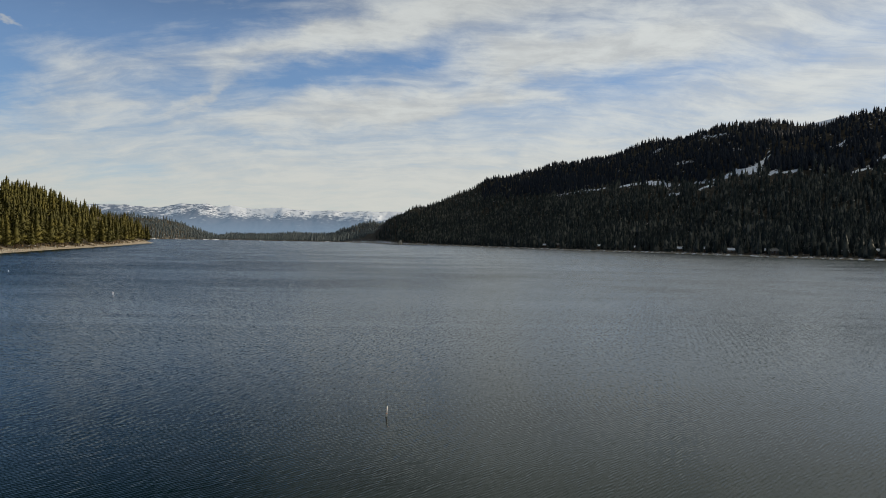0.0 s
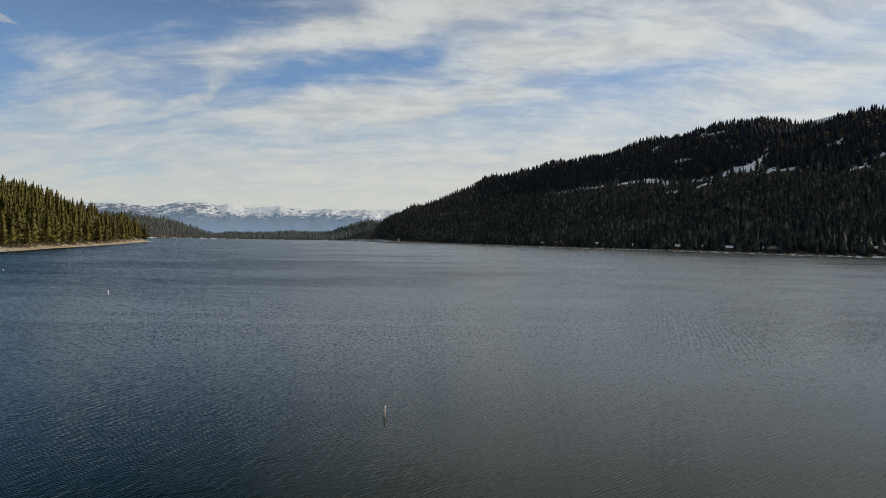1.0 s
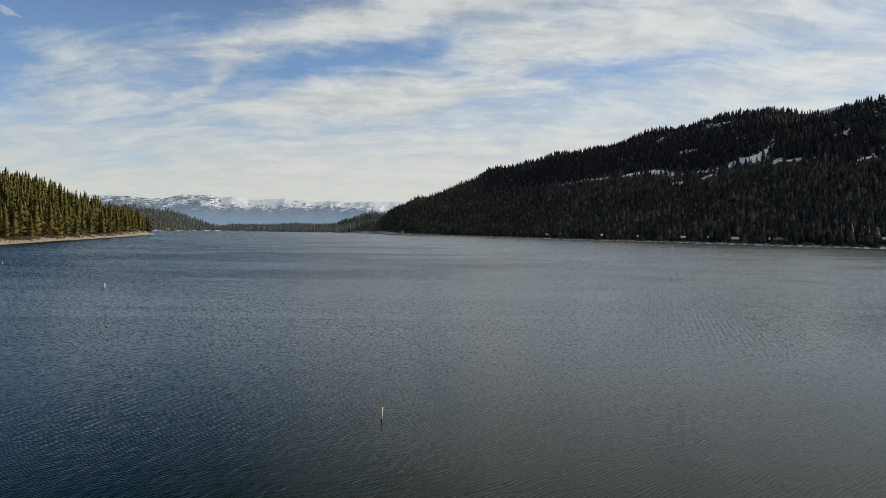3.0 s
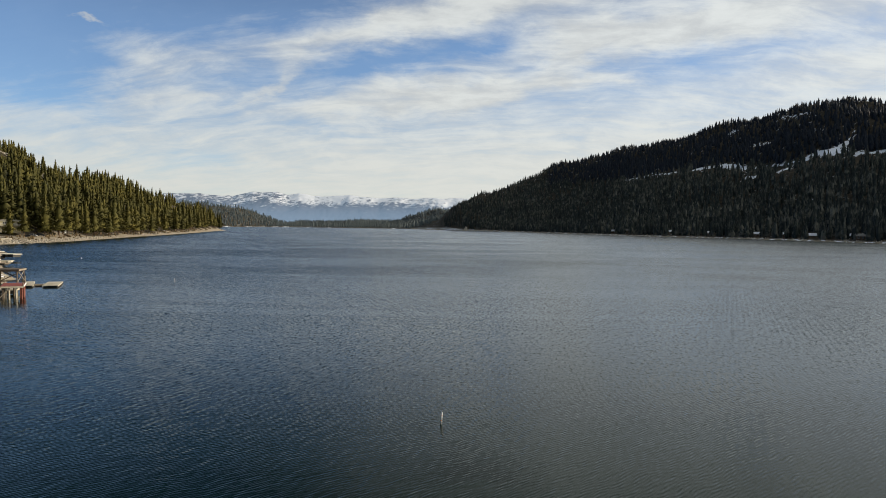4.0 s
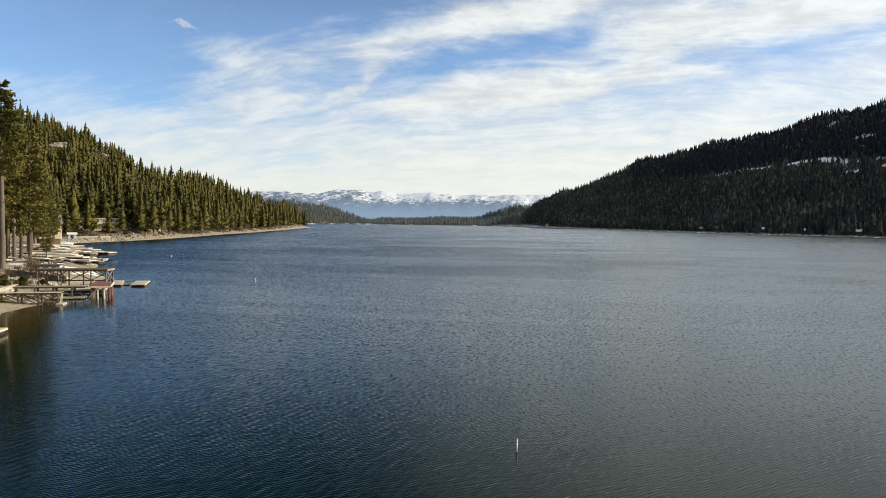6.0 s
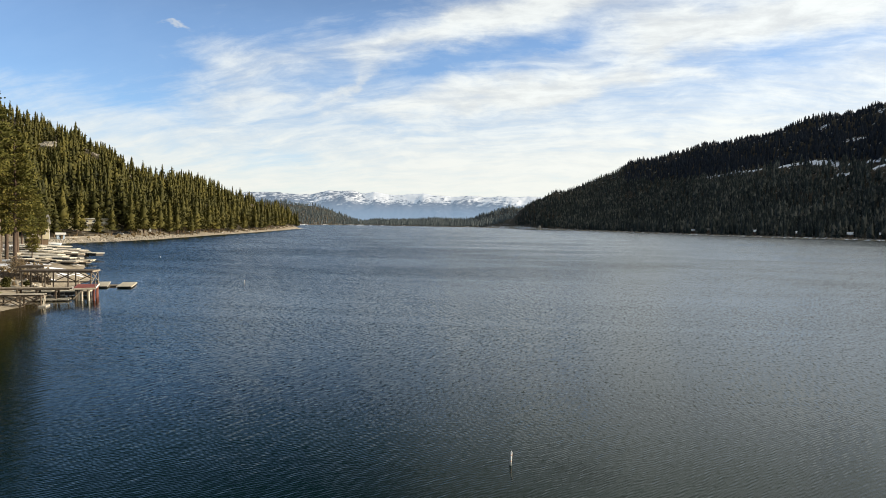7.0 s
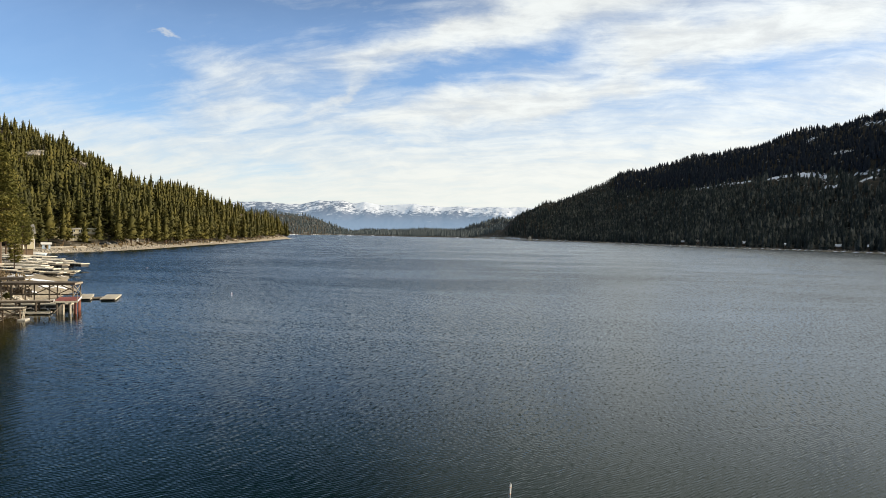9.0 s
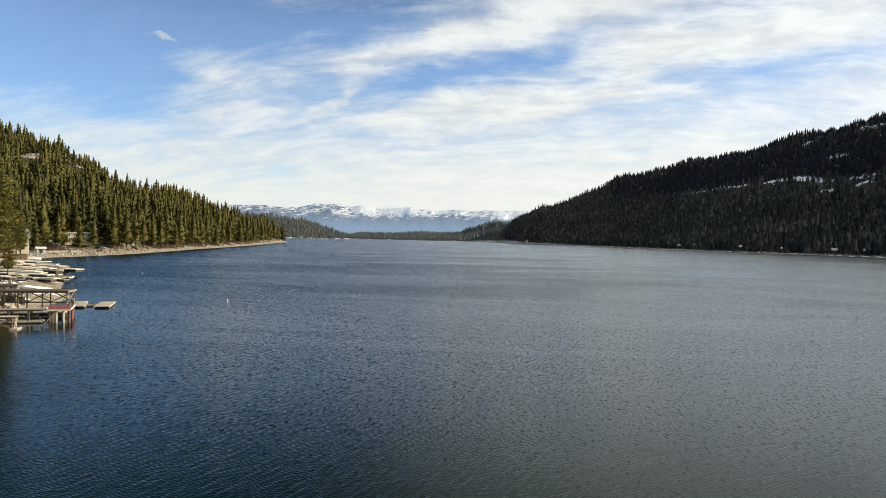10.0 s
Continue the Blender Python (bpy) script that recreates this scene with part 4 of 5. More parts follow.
def pier(p0, p1, width, z, wood, boards, label, posts, brace=False, seed=0, post_w=0.2, rail=0.0):
    m, L = at(p0, p1)
    ob = thing("pier", m, label, "pier", "piers along the shore")
    part("deck", deck_boards(L, width, z, seed=seed), boards, ob)
    for side in (-1, 1):
        part("beam", add_box(B(), L / 2, side * (width / 2 - 0.12), z - 0.17, L, 0.12, 0.24, bevel=0.01), wood, ob)
    feet = []
    for s in posts:
        for side in (-1, 1):
            y = side * (width / 2 - 0.12)
            g = min(ground_under(ob, s, y), z - 0.6) - 0.4
            part("post", add_box(B(), s, y, (g + z - 0.06) / 2, post_w, post_w, z - 0.06 - g, bevel=0.02), wood, ob)
            feet.append((s, y, max(g + 0.4, 0.0)))
        part("crossbeam", add_box(B(), s, 0, z - 0.38, 0.14, width, 0.18, bevel=0.01), wood, ob)
    if brace:
        for side in (0, 1):
            row = feet[side::2]
            for a, b in zip(row, row[1:]):
                off = 0.11 * (1 if side else -1)
                part("brace", add_bar(B(), (a[0], a[1] + off, z - 0.32), (b[0], b[1] + off, b[2] + 0.12), 0.06, 0.14), wood, ob)
                part("brace", add_bar(B(), (a[0], a[1] + off * 1.6, a[2] + 0.12), (b[0], b[1] + off * 1.6, z - 0.32), 0.06, 0.14), wood, ob)
    return ob


trestle = pier((-85.6, 94.6), (-73.9, 99.6), 1.7, 1.78, WOOD_POST, WOOD_PALE, "weathered timber trestle pier with crossed braces standing in the shallows",
               [2.0, 4.6, 7.2, 9.8, 12.4], brace=True, seed=3)
for side in (-0.2, 0.35):
    part("end_frame", add_bar(B(), (12.6, side - 0.4, 0.1), (12.6, side + 0.4, 1.6), 0.10, 0.10), WOOD_PALE, trestle)
bm = B()
add_box(bm, 12.6, 0, 0.08, 1.0, 1.9, 0.32, bevel=0.05)
part("footing", bm, CONCRETE, trestle, "pale concrete footing at the pier's end")

walkway = pier((-88.0, 101.6), (-75.6, 106.9), 1.7, 2.0, WOOD_POST, WOOD_GREY, "brown timber walkway from the shore to the red deck", [3.0, 6.4, 9.0, 11.6], seed=5, post_w=0.24)


def red_deck():
    ob = thing("boat_deck", pose(-75.3, 109.7, 0, 0, 0, math.degrees(math.atan2(0.54, 0.84))), "red-painted boat deck on tall posts over the water", "deck")
    part("deck_top", deck_boards(3.0, 6.5, 2.05, 0.2, seed=8), RED_PAINT, ob, "faded red boards")
    for mesh in ob.children:
        mesh.location.x = -1.3
    for y in (-3.2, 3.2):
        part("fascia", add_box(B(), 0.2, y, 1.87, 3.0, 0.10, 0.26, bevel=0.01), WOOD_PALE, ob)
    part("edge_rail", add_box(B(), 1.72, 0, 1.98, 0.12, 6.5, 0.22, bevel=0.02), WHITE_PAINT, ob, "white edge board")
    part("edge_rail", add_box(B(), -1.28, 0, 1.87, 0.12, 6.3, 0.26, bevel=0.01), WOOD_GREY, ob)
    for x, y, mat in ((-1.05, -2.9, WOOD_POST), (-0.62, -2.6, WOOD_PALE), (-0.2, -2.9, WOOD_PALE), (-1.0, -0.6, WOOD_GREY), (-0.5, 0.9, WOOD_GREY), (-1.0, 2.9, WOOD_GREY), (0.1, 2.6, WOOD_POST),
                      (0.72, -2.9, WOOD_PALE), (1.45, -2.9, RED_POST), (1.2, -1.2, RED_POST), (1.5, 0.8, RED_POST), (1.5, 2.9, RED_POST)):
        part("post", add_rod(B(), (x, y, -2.2), (x, y, 1.76), 0.145, 0.13, 10), mat, ob, "red-stained post" if mat == RED_POST else "", True)
    for y in (-2.9, 2.9):
        part("brace", add_bar(B(), (-1.4, y - 0.1, 0.3), (-0.2, y - 0.1, 1.6), 0.06, 0.14), WOOD_GREY, ob)
    for x, y in ((1.6, -3.1), (1.6, 3.1), (-1.15, 3.1)):
        part("mooring_post", add_rod(B(), (x, y, 1.9), (x, y, 3.1), 0.07, 0.06, 8), WOOD_GREY, ob)
    return ob


red_deck()


def canopy(p0, p1, depth, z, label, floor=None, seed=0, dark=DIRT_DARK):
    """A flat roof on posts over a boat slip, its open sides crossed with braces."""
    m, L = at(p0, p1)
    ob = thing("boat_shelter", m, label, "shelter")
    part("roof", deck_boards(L, depth, z, 0.45, 0.08, seed), dark, ob)
    part("fascia", add_box(B(), L / 2, -depth / 2, z - 0.18, L + 0.1, 0.12, 0.34, bevel=0.01), dark, ob)
    part("fascia", add_box(B(), L / 2, depth / 2, z - 0.18, L + 0.1, 0.12, 0.34, bevel=0.01), dark, ob)
    part("fascia", add_box(B(), L + 0.03, 0, z - 0.15, 0.1, depth, 0.26, bevel=0.01), WOOD_GREY, ob)
    n = max(int(L / 3.2), 2)
    xs = [0.25 + k * (L - 0.5) / n for k in range(n + 1)]
    for x in xs:
        for side in (-1, 1):
            y = side * (depth / 2 - 0.15)
            g = ground_under(ob, x, y) - 0.4
            part("post", add_box(B(), x, y, (g + z - 0.2) / 2, 0.17, 0.17, z - 0.2 - g, bevel=0.015), WOOD_POST, ob)
    for a, b in zip(xs, xs[1:]):
        y = depth / 2 - 0.02
        part("brace", add_bar(B(), (a, y, z - 0.35), (b, y, 2.0), 0.07, 0.14), WOOD_POST, ob)
        part("brace", add_bar(B(), (a, y + 0.08, 2.0), (b, y + 0.08, z - 0.35), 0.07, 0.14), WOOD_POST, ob)
    part("brace", add_bar(B(), (L - 0.2, -depth / 2 + 0.2, 2.0), (L - 0.2, depth / 2 - 0.2, z - 0.35), 0.07, 0.14), WOOD_GREY, ob)
    part("brace", add_bar(B(), (L - 0.1, -depth / 2 + 0.2, z - 0.35), (L - 0.1, depth / 2 - 0.2, 2.0), 0.07, 0.14), WOOD_GREY, ob)
    part("stringer", add_box(B(), L / 2, depth / 2 - 0.15, 1.95, L, 0.12, 0.2, bevel=0.01), WOOD_POST, ob)
    return ob


canopy((-88.2, 112.2), (-77.9, 115.7), 3.6, 4.05, "open timber boat shelter with a flat brown roof", seed=11)
canopy((-94.8, 119.2), (-91.2, 120.7), 3.5, 4.2, "low dark flat-roofed boat shelter on the bank", seed=12)


def boat_float(p0, p1, width, z, boards, label, seed=0, skirt=0.3):
    """A floating dock: boards on a frame, over black floats."""
    m, L = at(p0, p1)
    ob = thing("floating_dock", m, label, "dock", "floating docks")
    part("deck", deck_boards(L, width, z, 0.24, 0.05, seed), boards, ob)
    for side in (-1, 1):
        part("frame_rail", add_box(B(), L / 2, side * (width / 2 - 0.04), z - 0.14, L, 0.09, 0.18, bevel=0.01), boards, ob)
    part("frame_rail", add_box(B(), L - 0.05, 0, z - 0.14, 0.09, width - 0.1, 0.18, bevel=0.01), boards, ob)
    n = max(int(L / 1.9), 2)
    for k in range(n):
        x = (k + 0.5) * L / n
        part("float", add_box(B(), x, 0, z - 0.23 - skirt / 2, L / n * 0.62, width - 0.3, skirt, bevel=0.04), FLOAT_BLACK, ob, "black plastic float")
    part("cleat", add_bar(B(), (L - 0.5, width / 2 - 0.15, z + 0.05), (L - 0.25, width / 2 - 0.15, z + 0.05), 0.05, 0.06), STEEL, ob)
    return ob


PALE_FLOAT = "floating dock of pale bleached boards"
boat_float((-84.0, 125.3), (-89.4, 133.6), 2.0, 0.42, WOOD_PALE, PALE_FLOAT + " off the boat deck", 21)
boat_float((-80.2, 126.2), (-84.6, 134.4), 2.5, 0.42, WOOD_PALE, PALE_FLOAT + " off the boat deck", 22)
boat_float((-90.5, 124.2), (-83.2, 129.6), 1.1, 0.38, WOOD_GREY, "narrow grey floating gangway between docks", 23)
boat_float((-80.6, 104.6), (-75.7, 106.8), 1.7, 0.40, WOOD_PALE, "low pale floating dock beside the red deck's posts", 24)
boat_float((-58.7, 66.2), (-62.4, 75.0), 3.4, 0.62, WOOD_PALE, "whitish floating dock moored by the beach", 25, 0.4)

def board_stack(x, y, z, heading, n, label):
    ob = thing("board_stack", pose(x, y, z, 0, 0, heading), label, "boards")
    for k in range(n):
        part("board", add_box(B(), k * 0.95, 0.1 * (k % 2), 0.06 + 0.05 * (k % 3), 0.6, 3.4, 0.1, rot=0.18, bevel=0.01), WHITE_PAINT, ob)
    return ob


boat_float((-90.6, 109.2), (-77.6, 114.3), 3.2, 0.95, WOOD_PALE, "wide pale dock under the boat shelter", 26, 0.5)
board_stack(-87.6, 110.4, 0.95, 24, 6, "row of white boards laid on the dock under the shelter")

# docks drawn up for the winter along the bank
rng = random.Random(7)
STORED = [((-206, 246), (-181, 238), 5.0, 1.7), ((-199, 236), (-175, 231), 3.6, 1.2), ((-192, 227), (-150, 211), 3.0, 0.75), ((-183, 219), (-146, 206), 2.8, 0.95),
          ((-180, 212), (-141, 202), 2.8, 0.6), ((-172, 206), (-149, 199), 2.6, 0.8), ((-170, 199), (-143, 194), 2.6, 0.6), ((-166, 193), (-136, 187), 2.4, 0.75),
          ((-160, 187), (-134, 181), 2.4, 0.55), ((-158, 181), (-130, 175), 2.2, 0.75), ((-150, 174), (-126, 169), 2.2, 0.6)]
for k, (p0, p1, w, z) in enumerate(STORED):
    j = [rng.uniform(-1.6, 1.6) for _ in range(4)]
    p0, p1 = (p0[0] + j[0], p0[1] + j[1]), (p1[0] + j[2] * 1.6, p1[1] + j[3])
    ground_z = max(z_at((p0[0] + p1[0]) / 2, (p0[1] + p1[1]) / 2), 0.0)
    boat_float(p0, p1, w, max(z, ground_z + 0.65), (WOOD_WHITE, WOOD_PALE, WOOD_WHITE, WOOD_GREY)[k % 4], "whitish winter-stored dock section lying along the bank", 30 + k, 0.75)
for k in range(44):
    u, d = rng.uniform(0, 1), 1 + 18 * rng.random() ** 1.4
    x, y = np.interp(u, [0, 0.4, 1], [-117, -134, -172]) - d * 0.85, np.interp(u, [0, 0.4, 1], [157, 184, 232]) - d * 0.45
    a, L = rng.gauss(-16, 16), rng.uniform(4, 9)
    c, e = math.cos(radians(a)) * L, math.sin(radians(a)) * L
    boat_float((x, y), (x + c, y + e), rng.uniform(1.2, 2.6), max(0.8, z_at(x, y) + 0.5) + rng.uniform(0, 0.5), (WOOD_WHITE, WOOD_PALE, WOOD_GREY)[k % 3], "weathered dock section heaped on the bank for winter", 80 + k, 0.4)
for k in range(11):
    x, y = -176 + k * 4.2, 217 - k * 3.4 - (k % 2) * 3
    boat_float((x, y), (x + 6.0, y - 1.6), 1.4, max(1.15, z_at(x + 3, y) + 0.7) + 0.12 * (k % 3), WOOD_WHITE, "small pale dock finger stored on the bank", 50 + k, 0.3)


def rowing_boat(x, y, z, heading, length, hull, label, upturned=False):
    ob = thing("boat", pose(x, y, z, 180 if upturned else 0, 0, heading), label, "boat")
    bm = B()
    rings, n = [], 9
    for i in range(n):
        u = i / (n - 1)
        half = 0.85 * math.sin(math.pi * min(0.5 + 0.5 * (1 - u) * 0.9, 1)) if u > 0.35 else 0.55 + 0.3 * u / 0.35
        half = max(half, 0.03)
        px = (u - 0.5) * length
        rings.append([bm.verts.new((px, half * c, (0.75 + 0.2 * u * u) * h)) for c, h in ((-1, 1), (-0.85, 0.45), (-0.4, 0.05), (0.4, 0.05), (0.85, 0.45), (1, 1))])
    for a, b in zip(rings, rings[1:]):
        for k in range(5):
            bm.faces.new((a[k], a[k + 1], b[k + 1], b[k]))
    bm.faces.new(rings[0])
    part("hull", bm, hull, ob, smooth=True)
    for u in (-0.2, 0.15):
        part("thwart", add_box(B(), u * length, 0, 0.5, 0.28, 1.3, 0.04), WOOD_PALE, ob)
    bm = B()
    for k in (0, 5):
        for a, b in zip(rings_line(length, k == 5), rings_line(length, k == 5)[1:]):
            add_bar(bm, a, b, 0.06, 0.06)
    part("gunwale", bm, WOOD_PALE if hull != HULL_DARK else HULL_DARK, ob)
    return ob


def rings_line(length, port):
    out = []
    for i in range(9):
        u = i / 8
        half = 0.85 * math.sin(math.pi * min(0.5 + 0.5 * (1 - u) * 0.9, 1)) if u > 0.35 else 0.55 + 0.3 * u / 0.35
        out.append(((u - 0.5) * length, max(half, 0.03) * (1 if port else -1), 0.75 + 0.2 * u * u))
    return out


rowing_boat(-151.5, 205.0, 1.6, 20, 7.0, HULL_DARK, "dark upturned boat lying on the stored docks", True)
rowing_boat(-86.0, 116.5, 0.0, 30, 5.0, WHITE_PAINT, "white open boat under the boat shelter")


# ---- bank, yard and lawn ----
def stone_wall(p0, p1, z0, z1, label, seed):
    m, L = at(p0, p1)
    ob = thing("retaining_wall", m, label, "wall")
    rnd = random.Random(seed)
    part("core", add_box(B(), L / 2, 0.12, (z0 + z1) / 2, L, 0.3, z1 - z0, bevel=0.03), CONCRETE, ob)
    shapes = []
    for k in range(4):
        bm = B()
        add_box(bm, 0, 0, 0, 0.62, 0.26, 0.4, bevel=0.06)
        for v in bm.verts:
            v.co += Vector((rnd.uniform(-0.04, 0.04), rnd.uniform(-0.05, 0.02), rnd.uniform(-0.03, 0.03)))
        me = bpy.data.meshes.new("stone")
        bm.to_mesh(me)
        bm.free()
        me.materials.append(STONE)
        shapes.append(me)
    rows = max(int((z1 - z0) / 0.42), 1)
    for r in range(rows):
        x = 0.3 * (r % 2)
        while x < L - 0.3:
            st = new("stone", shapes[rnd.randrange(4)])
            st.parent = ob
            st.matrix_basis = Matrix.Translation((x + 0.3, -0.08, z0 + 0.22 + r * 0.42)) @ Matrix.Diagonal((rnd.uniform(0.85, 1.05), 1, 1, 1))
            x += 0.66
    part("coping", add_box(B(), L / 2, 0.05, z1 + 0.06, L + 0.1, 0.5, 0.14, bevel=0.03), STONE, ob)
    return ob


stone_wall((-76.6, 85.0), (-85.2, 103.6), 0.9, 2.15, "pale stone retaining wall between the lawn and the beach", 4)


def fence(p0, p1, h, label, wood, seed, gap=0.16, board=0.12):
    m, L = at(p0, p1)
    ob = thing("fence", m, label, "fence")
    rnd = random.Random(seed)
    n = int(L / 2.2)
    for k in range(n + 1):
        x = k * L / n
        g = ground_under(ob, x, 0)
        part("post", add_box(B(), x, 0, g + h / 2, 0.12, 0.12, h + 0.3, bevel=0.01), wood, ob)
    g0, g1 = ground_under(ob, 0, 0), ground_under(ob, L, 0)
    for u in (0.25, 0.8):
        part("rail", add_bar(B(), (0, 0.06, g0 + h * u), (L, 0.06, g1 + h * u), 0.05, 0.1), wood, ob)
    me = bpy.data.meshes.new("slat")
    bm = B()
    add_box(bm, 0, 0, 0, board, 0.025, h, bevel=0.008)
    bm.to_mesh(me)
    bm.free()
    me.materials.append(wood)
    for k in range(int(L / gap)):
        x = (k + 0.5) * gap
        st = new("slat", me)
        st.parent = ob
        st.matrix_basis = Matrix.Translation((x, -0.03, g0 + (g1 - g0) * x / L + h / 2 + rnd.uniform(-0.02, 0.02)))
    return ob


fence((-106.5, 113.5), (-101.5, 120.0), 1.3, "brown picket fence at the edge of the lawn", WOOD_BROWN, 5)
fence((-100.5, 118.0), (-92.0, 122.5), 1.3, "dark board fence behind the lawn", DIRT_DARK, 6, 0.14, 0.135)


def bush(x, y, r, h, seed, mat, label, twiggy=False):
    ob = thing("shrub", pose(x, y, z_at(x, y) - 0.05), label, "shrub", "shrubs on the bank")
    rnd = random.Random(seed)
    bm = B()
    tips = []
    for k in range(22 if twiggy else 12):
        a, e = rnd.uniform(0, 6.28), rnd.uniform(0.35, 1.3)
        tip = Vector((math.cos(a) * math.cos(e) * r, math.sin(a) * math.cos(e) * r, math.sin(e) * h))
        add_rod(bm, (0, 0, 0), tip, 0.035, 0.01, 4)
        tips.append(tip)
        for j in range(3):
            b = tip * rnd.uniform(0.4, 0.9)
            t2 = b + Vector((rnd.uniform(-0.4, 0.4), rnd.uniform(-0.4, 0.4), rnd.uniform(0.1, 0.5))) * r
            add_rod(bm, b, t2, 0.016, 0.006, 3)
            tips.append(t2)
    part("stems", bm, BARK_GREY, ob)
    v, f = [], []
    for tip in tips:
        for j in range(5 if twiggy else 26):
            c = tip * rnd.uniform(0.6, 1.05) + Vector((rnd.gauss(0, 0.16), rnd.gauss(0, 0.16), rnd.gauss(0, 0.14))) * r
            a, w = rnd.uniform(0, 6.28), rnd.uniform(0.06, 0.13)
            d = Vector((math.cos(a), math.sin(a), rnd.uniform(-0.6, 0.6))) * w
            u = Vector((-math.sin(a) * 0.5, math.cos(a) * 0.5, 0.8)) * w
            n = len(v)
            v += [tuple(c - d), tuple(c + u), tuple(c + d), tuple(c - u)]
            f += [(n, n + 1, n + 2), (n, n + 2, n + 3)]
    leaves = tri_object("leaves", v, f, [mat])
    leaves.parent = ob
    return ob


DRY_LEAF = foliage("dry_twigs", (0.10, 0.075, 0.04), (0.18, 0.13, 0.07), (0.26, 0.20, 0.11))
bush(-101.5, 125.0, 1.8, 3.4, 1, DRY_LEAF, "bare twiggy shrub on the bank", True)
bush(-105.5, 130.5, 2.2, 3.0, 2, DRY_LEAF, "brown winter shrub on the bank", True)
for k, (x, y) in enumerate([(-93.5, 114.5), (-91.0, 116.0), (-95.6, 112.5), (-98.0, 111.0), (-89.2, 109.3), (-91.5, 107.8)]):
    bush(x, y, 0.8, 0.9, 10 + k, NEEDLES_SUNNY, "low green shrub beside the lawn")


def rocks(name, spots, label):
    V, F = [], []
    rnd = np.random.RandomState(9)
    bm = B()
    bmesh.ops.create_icosphere(bm, subdivisions=1, radius=1.0)
    ico = np.array([v.co[:] for v in bm.verts])
    tri = np.array([[v.index for v in f.verts] for f in bm.faces])
    bm.free()
    base = 0
    for x, y, z, r in spots:
        v = ico * (r * rnd.uniform(0.6, 1.2, 3)) * rnd.uniform(0.75, 1.2, (len(ico), 1))
        a = rnd.uniform(0, 6.28)
        v = v @ np.array([[math.cos(a), math.sin(a), 0], [-math.sin(a), math.cos(a), 0], [0, 0, 1]])
        V.append(v + (x, y, z))
        F.append(tri + base)
        base += len(ico)
    return tagged(tri_object(name, np.concatenate(V), np.concatenate(F), [STONE]), label, "rocks", kind="stuff")


def along(pts, step, rng):
    out = []
    for (ax, ay), (bx, by) in zip(pts, pts[1:]):
        L = math.hypot(bx - ax, by - ay)
        for k in range(int(L / step)):
            u = rng.uniform(0, 1)
            out.append((ax + (bx - ax) * u, ay + (by - ay) * u, (by - ay) / L, -(bx - ax) / L))
    return out


rr = np.random.RandomState(19)
spots = []
for x, y, nx, ny in along([(-222, 278), (-249, 314), (-251, 365), (-259, 414), (-277, 480)], 0.26, rr):
    o = rr.uniform(-0.5, 5.0)
    x -= abs(nx) * o
    spots.append((x, y, z_at(x, y) + 0.1, rr.uniform(0.2, 0.75)))
for x, y, nx, ny in along([(-277, 480), (-303, 570), (-323, 655), (-368, 820), (-440, 1060)], 2.6, rr):
    x -= rr.uniform(0, 6)
    spots.append((x, y, z_at(x, y) + 0.05, rr.uniform(0.15, 0.6)))
for x, y, nx, ny in along([(-102, 113), (-95, 116.5), (-88, 118)], 0.16, rr):
    x, y = x + rr.normal(0, 0.9), y + rr.normal(0, 0.9)
    spots.append((x, y, z_at(x, y) + 0.12, rr.uniform(0.2, 0.55)))
rocks("shore_rocks", spots, "pale granite boulders along the water's edge")
spots = []
for x, y, nx, ny in along([(-121, 1790), (20, 1566), (80, 1380), (114, 1240), (177, 1046), (236, 950), (286, 872), (311, 768), (331, 685), (362, 643)], 1.6, rr):
    x += rr.uniform(-0.5, 7)
    spots.append((x, y, z_at(x, y) + 0.1, rr.uniform(0.3, 1.2)))
rocks("far_shore_rocks", spots, "grey boulders along the shaded shore")


# ---- houses ----
def window(ob, x, y, z, w, h, face, frame_mat=WHITE_PAINT):
    """A window on the wall that faces -y (face 0) or +x (face 1), standing 3 cm proud."""
    def bx(bm, u, d, v, su, sd, sv):
        return add_box(bm, *((x + u, y - d, z + v, su, sd, sv) if face == 0 else (x + d, y + u, z + v, sd, su, sv)))
    bm = B()
    for u in (-w / 2, 0, w / 2):
        bx(bm, u, 0.03, 0, 0.08, 0.08, h)
    for v in (-h / 2, h / 2):
        bx(bm, 0, 0.03, v, w + 0.08, 0.08, 0.08)
    fr = part("window", bm, frame_mat, ob)
    part("pane", bx(B(), 0, 0.012, 0, w - 0.04, 0.02, h - 0.04), GLASS, fr)
    return fr


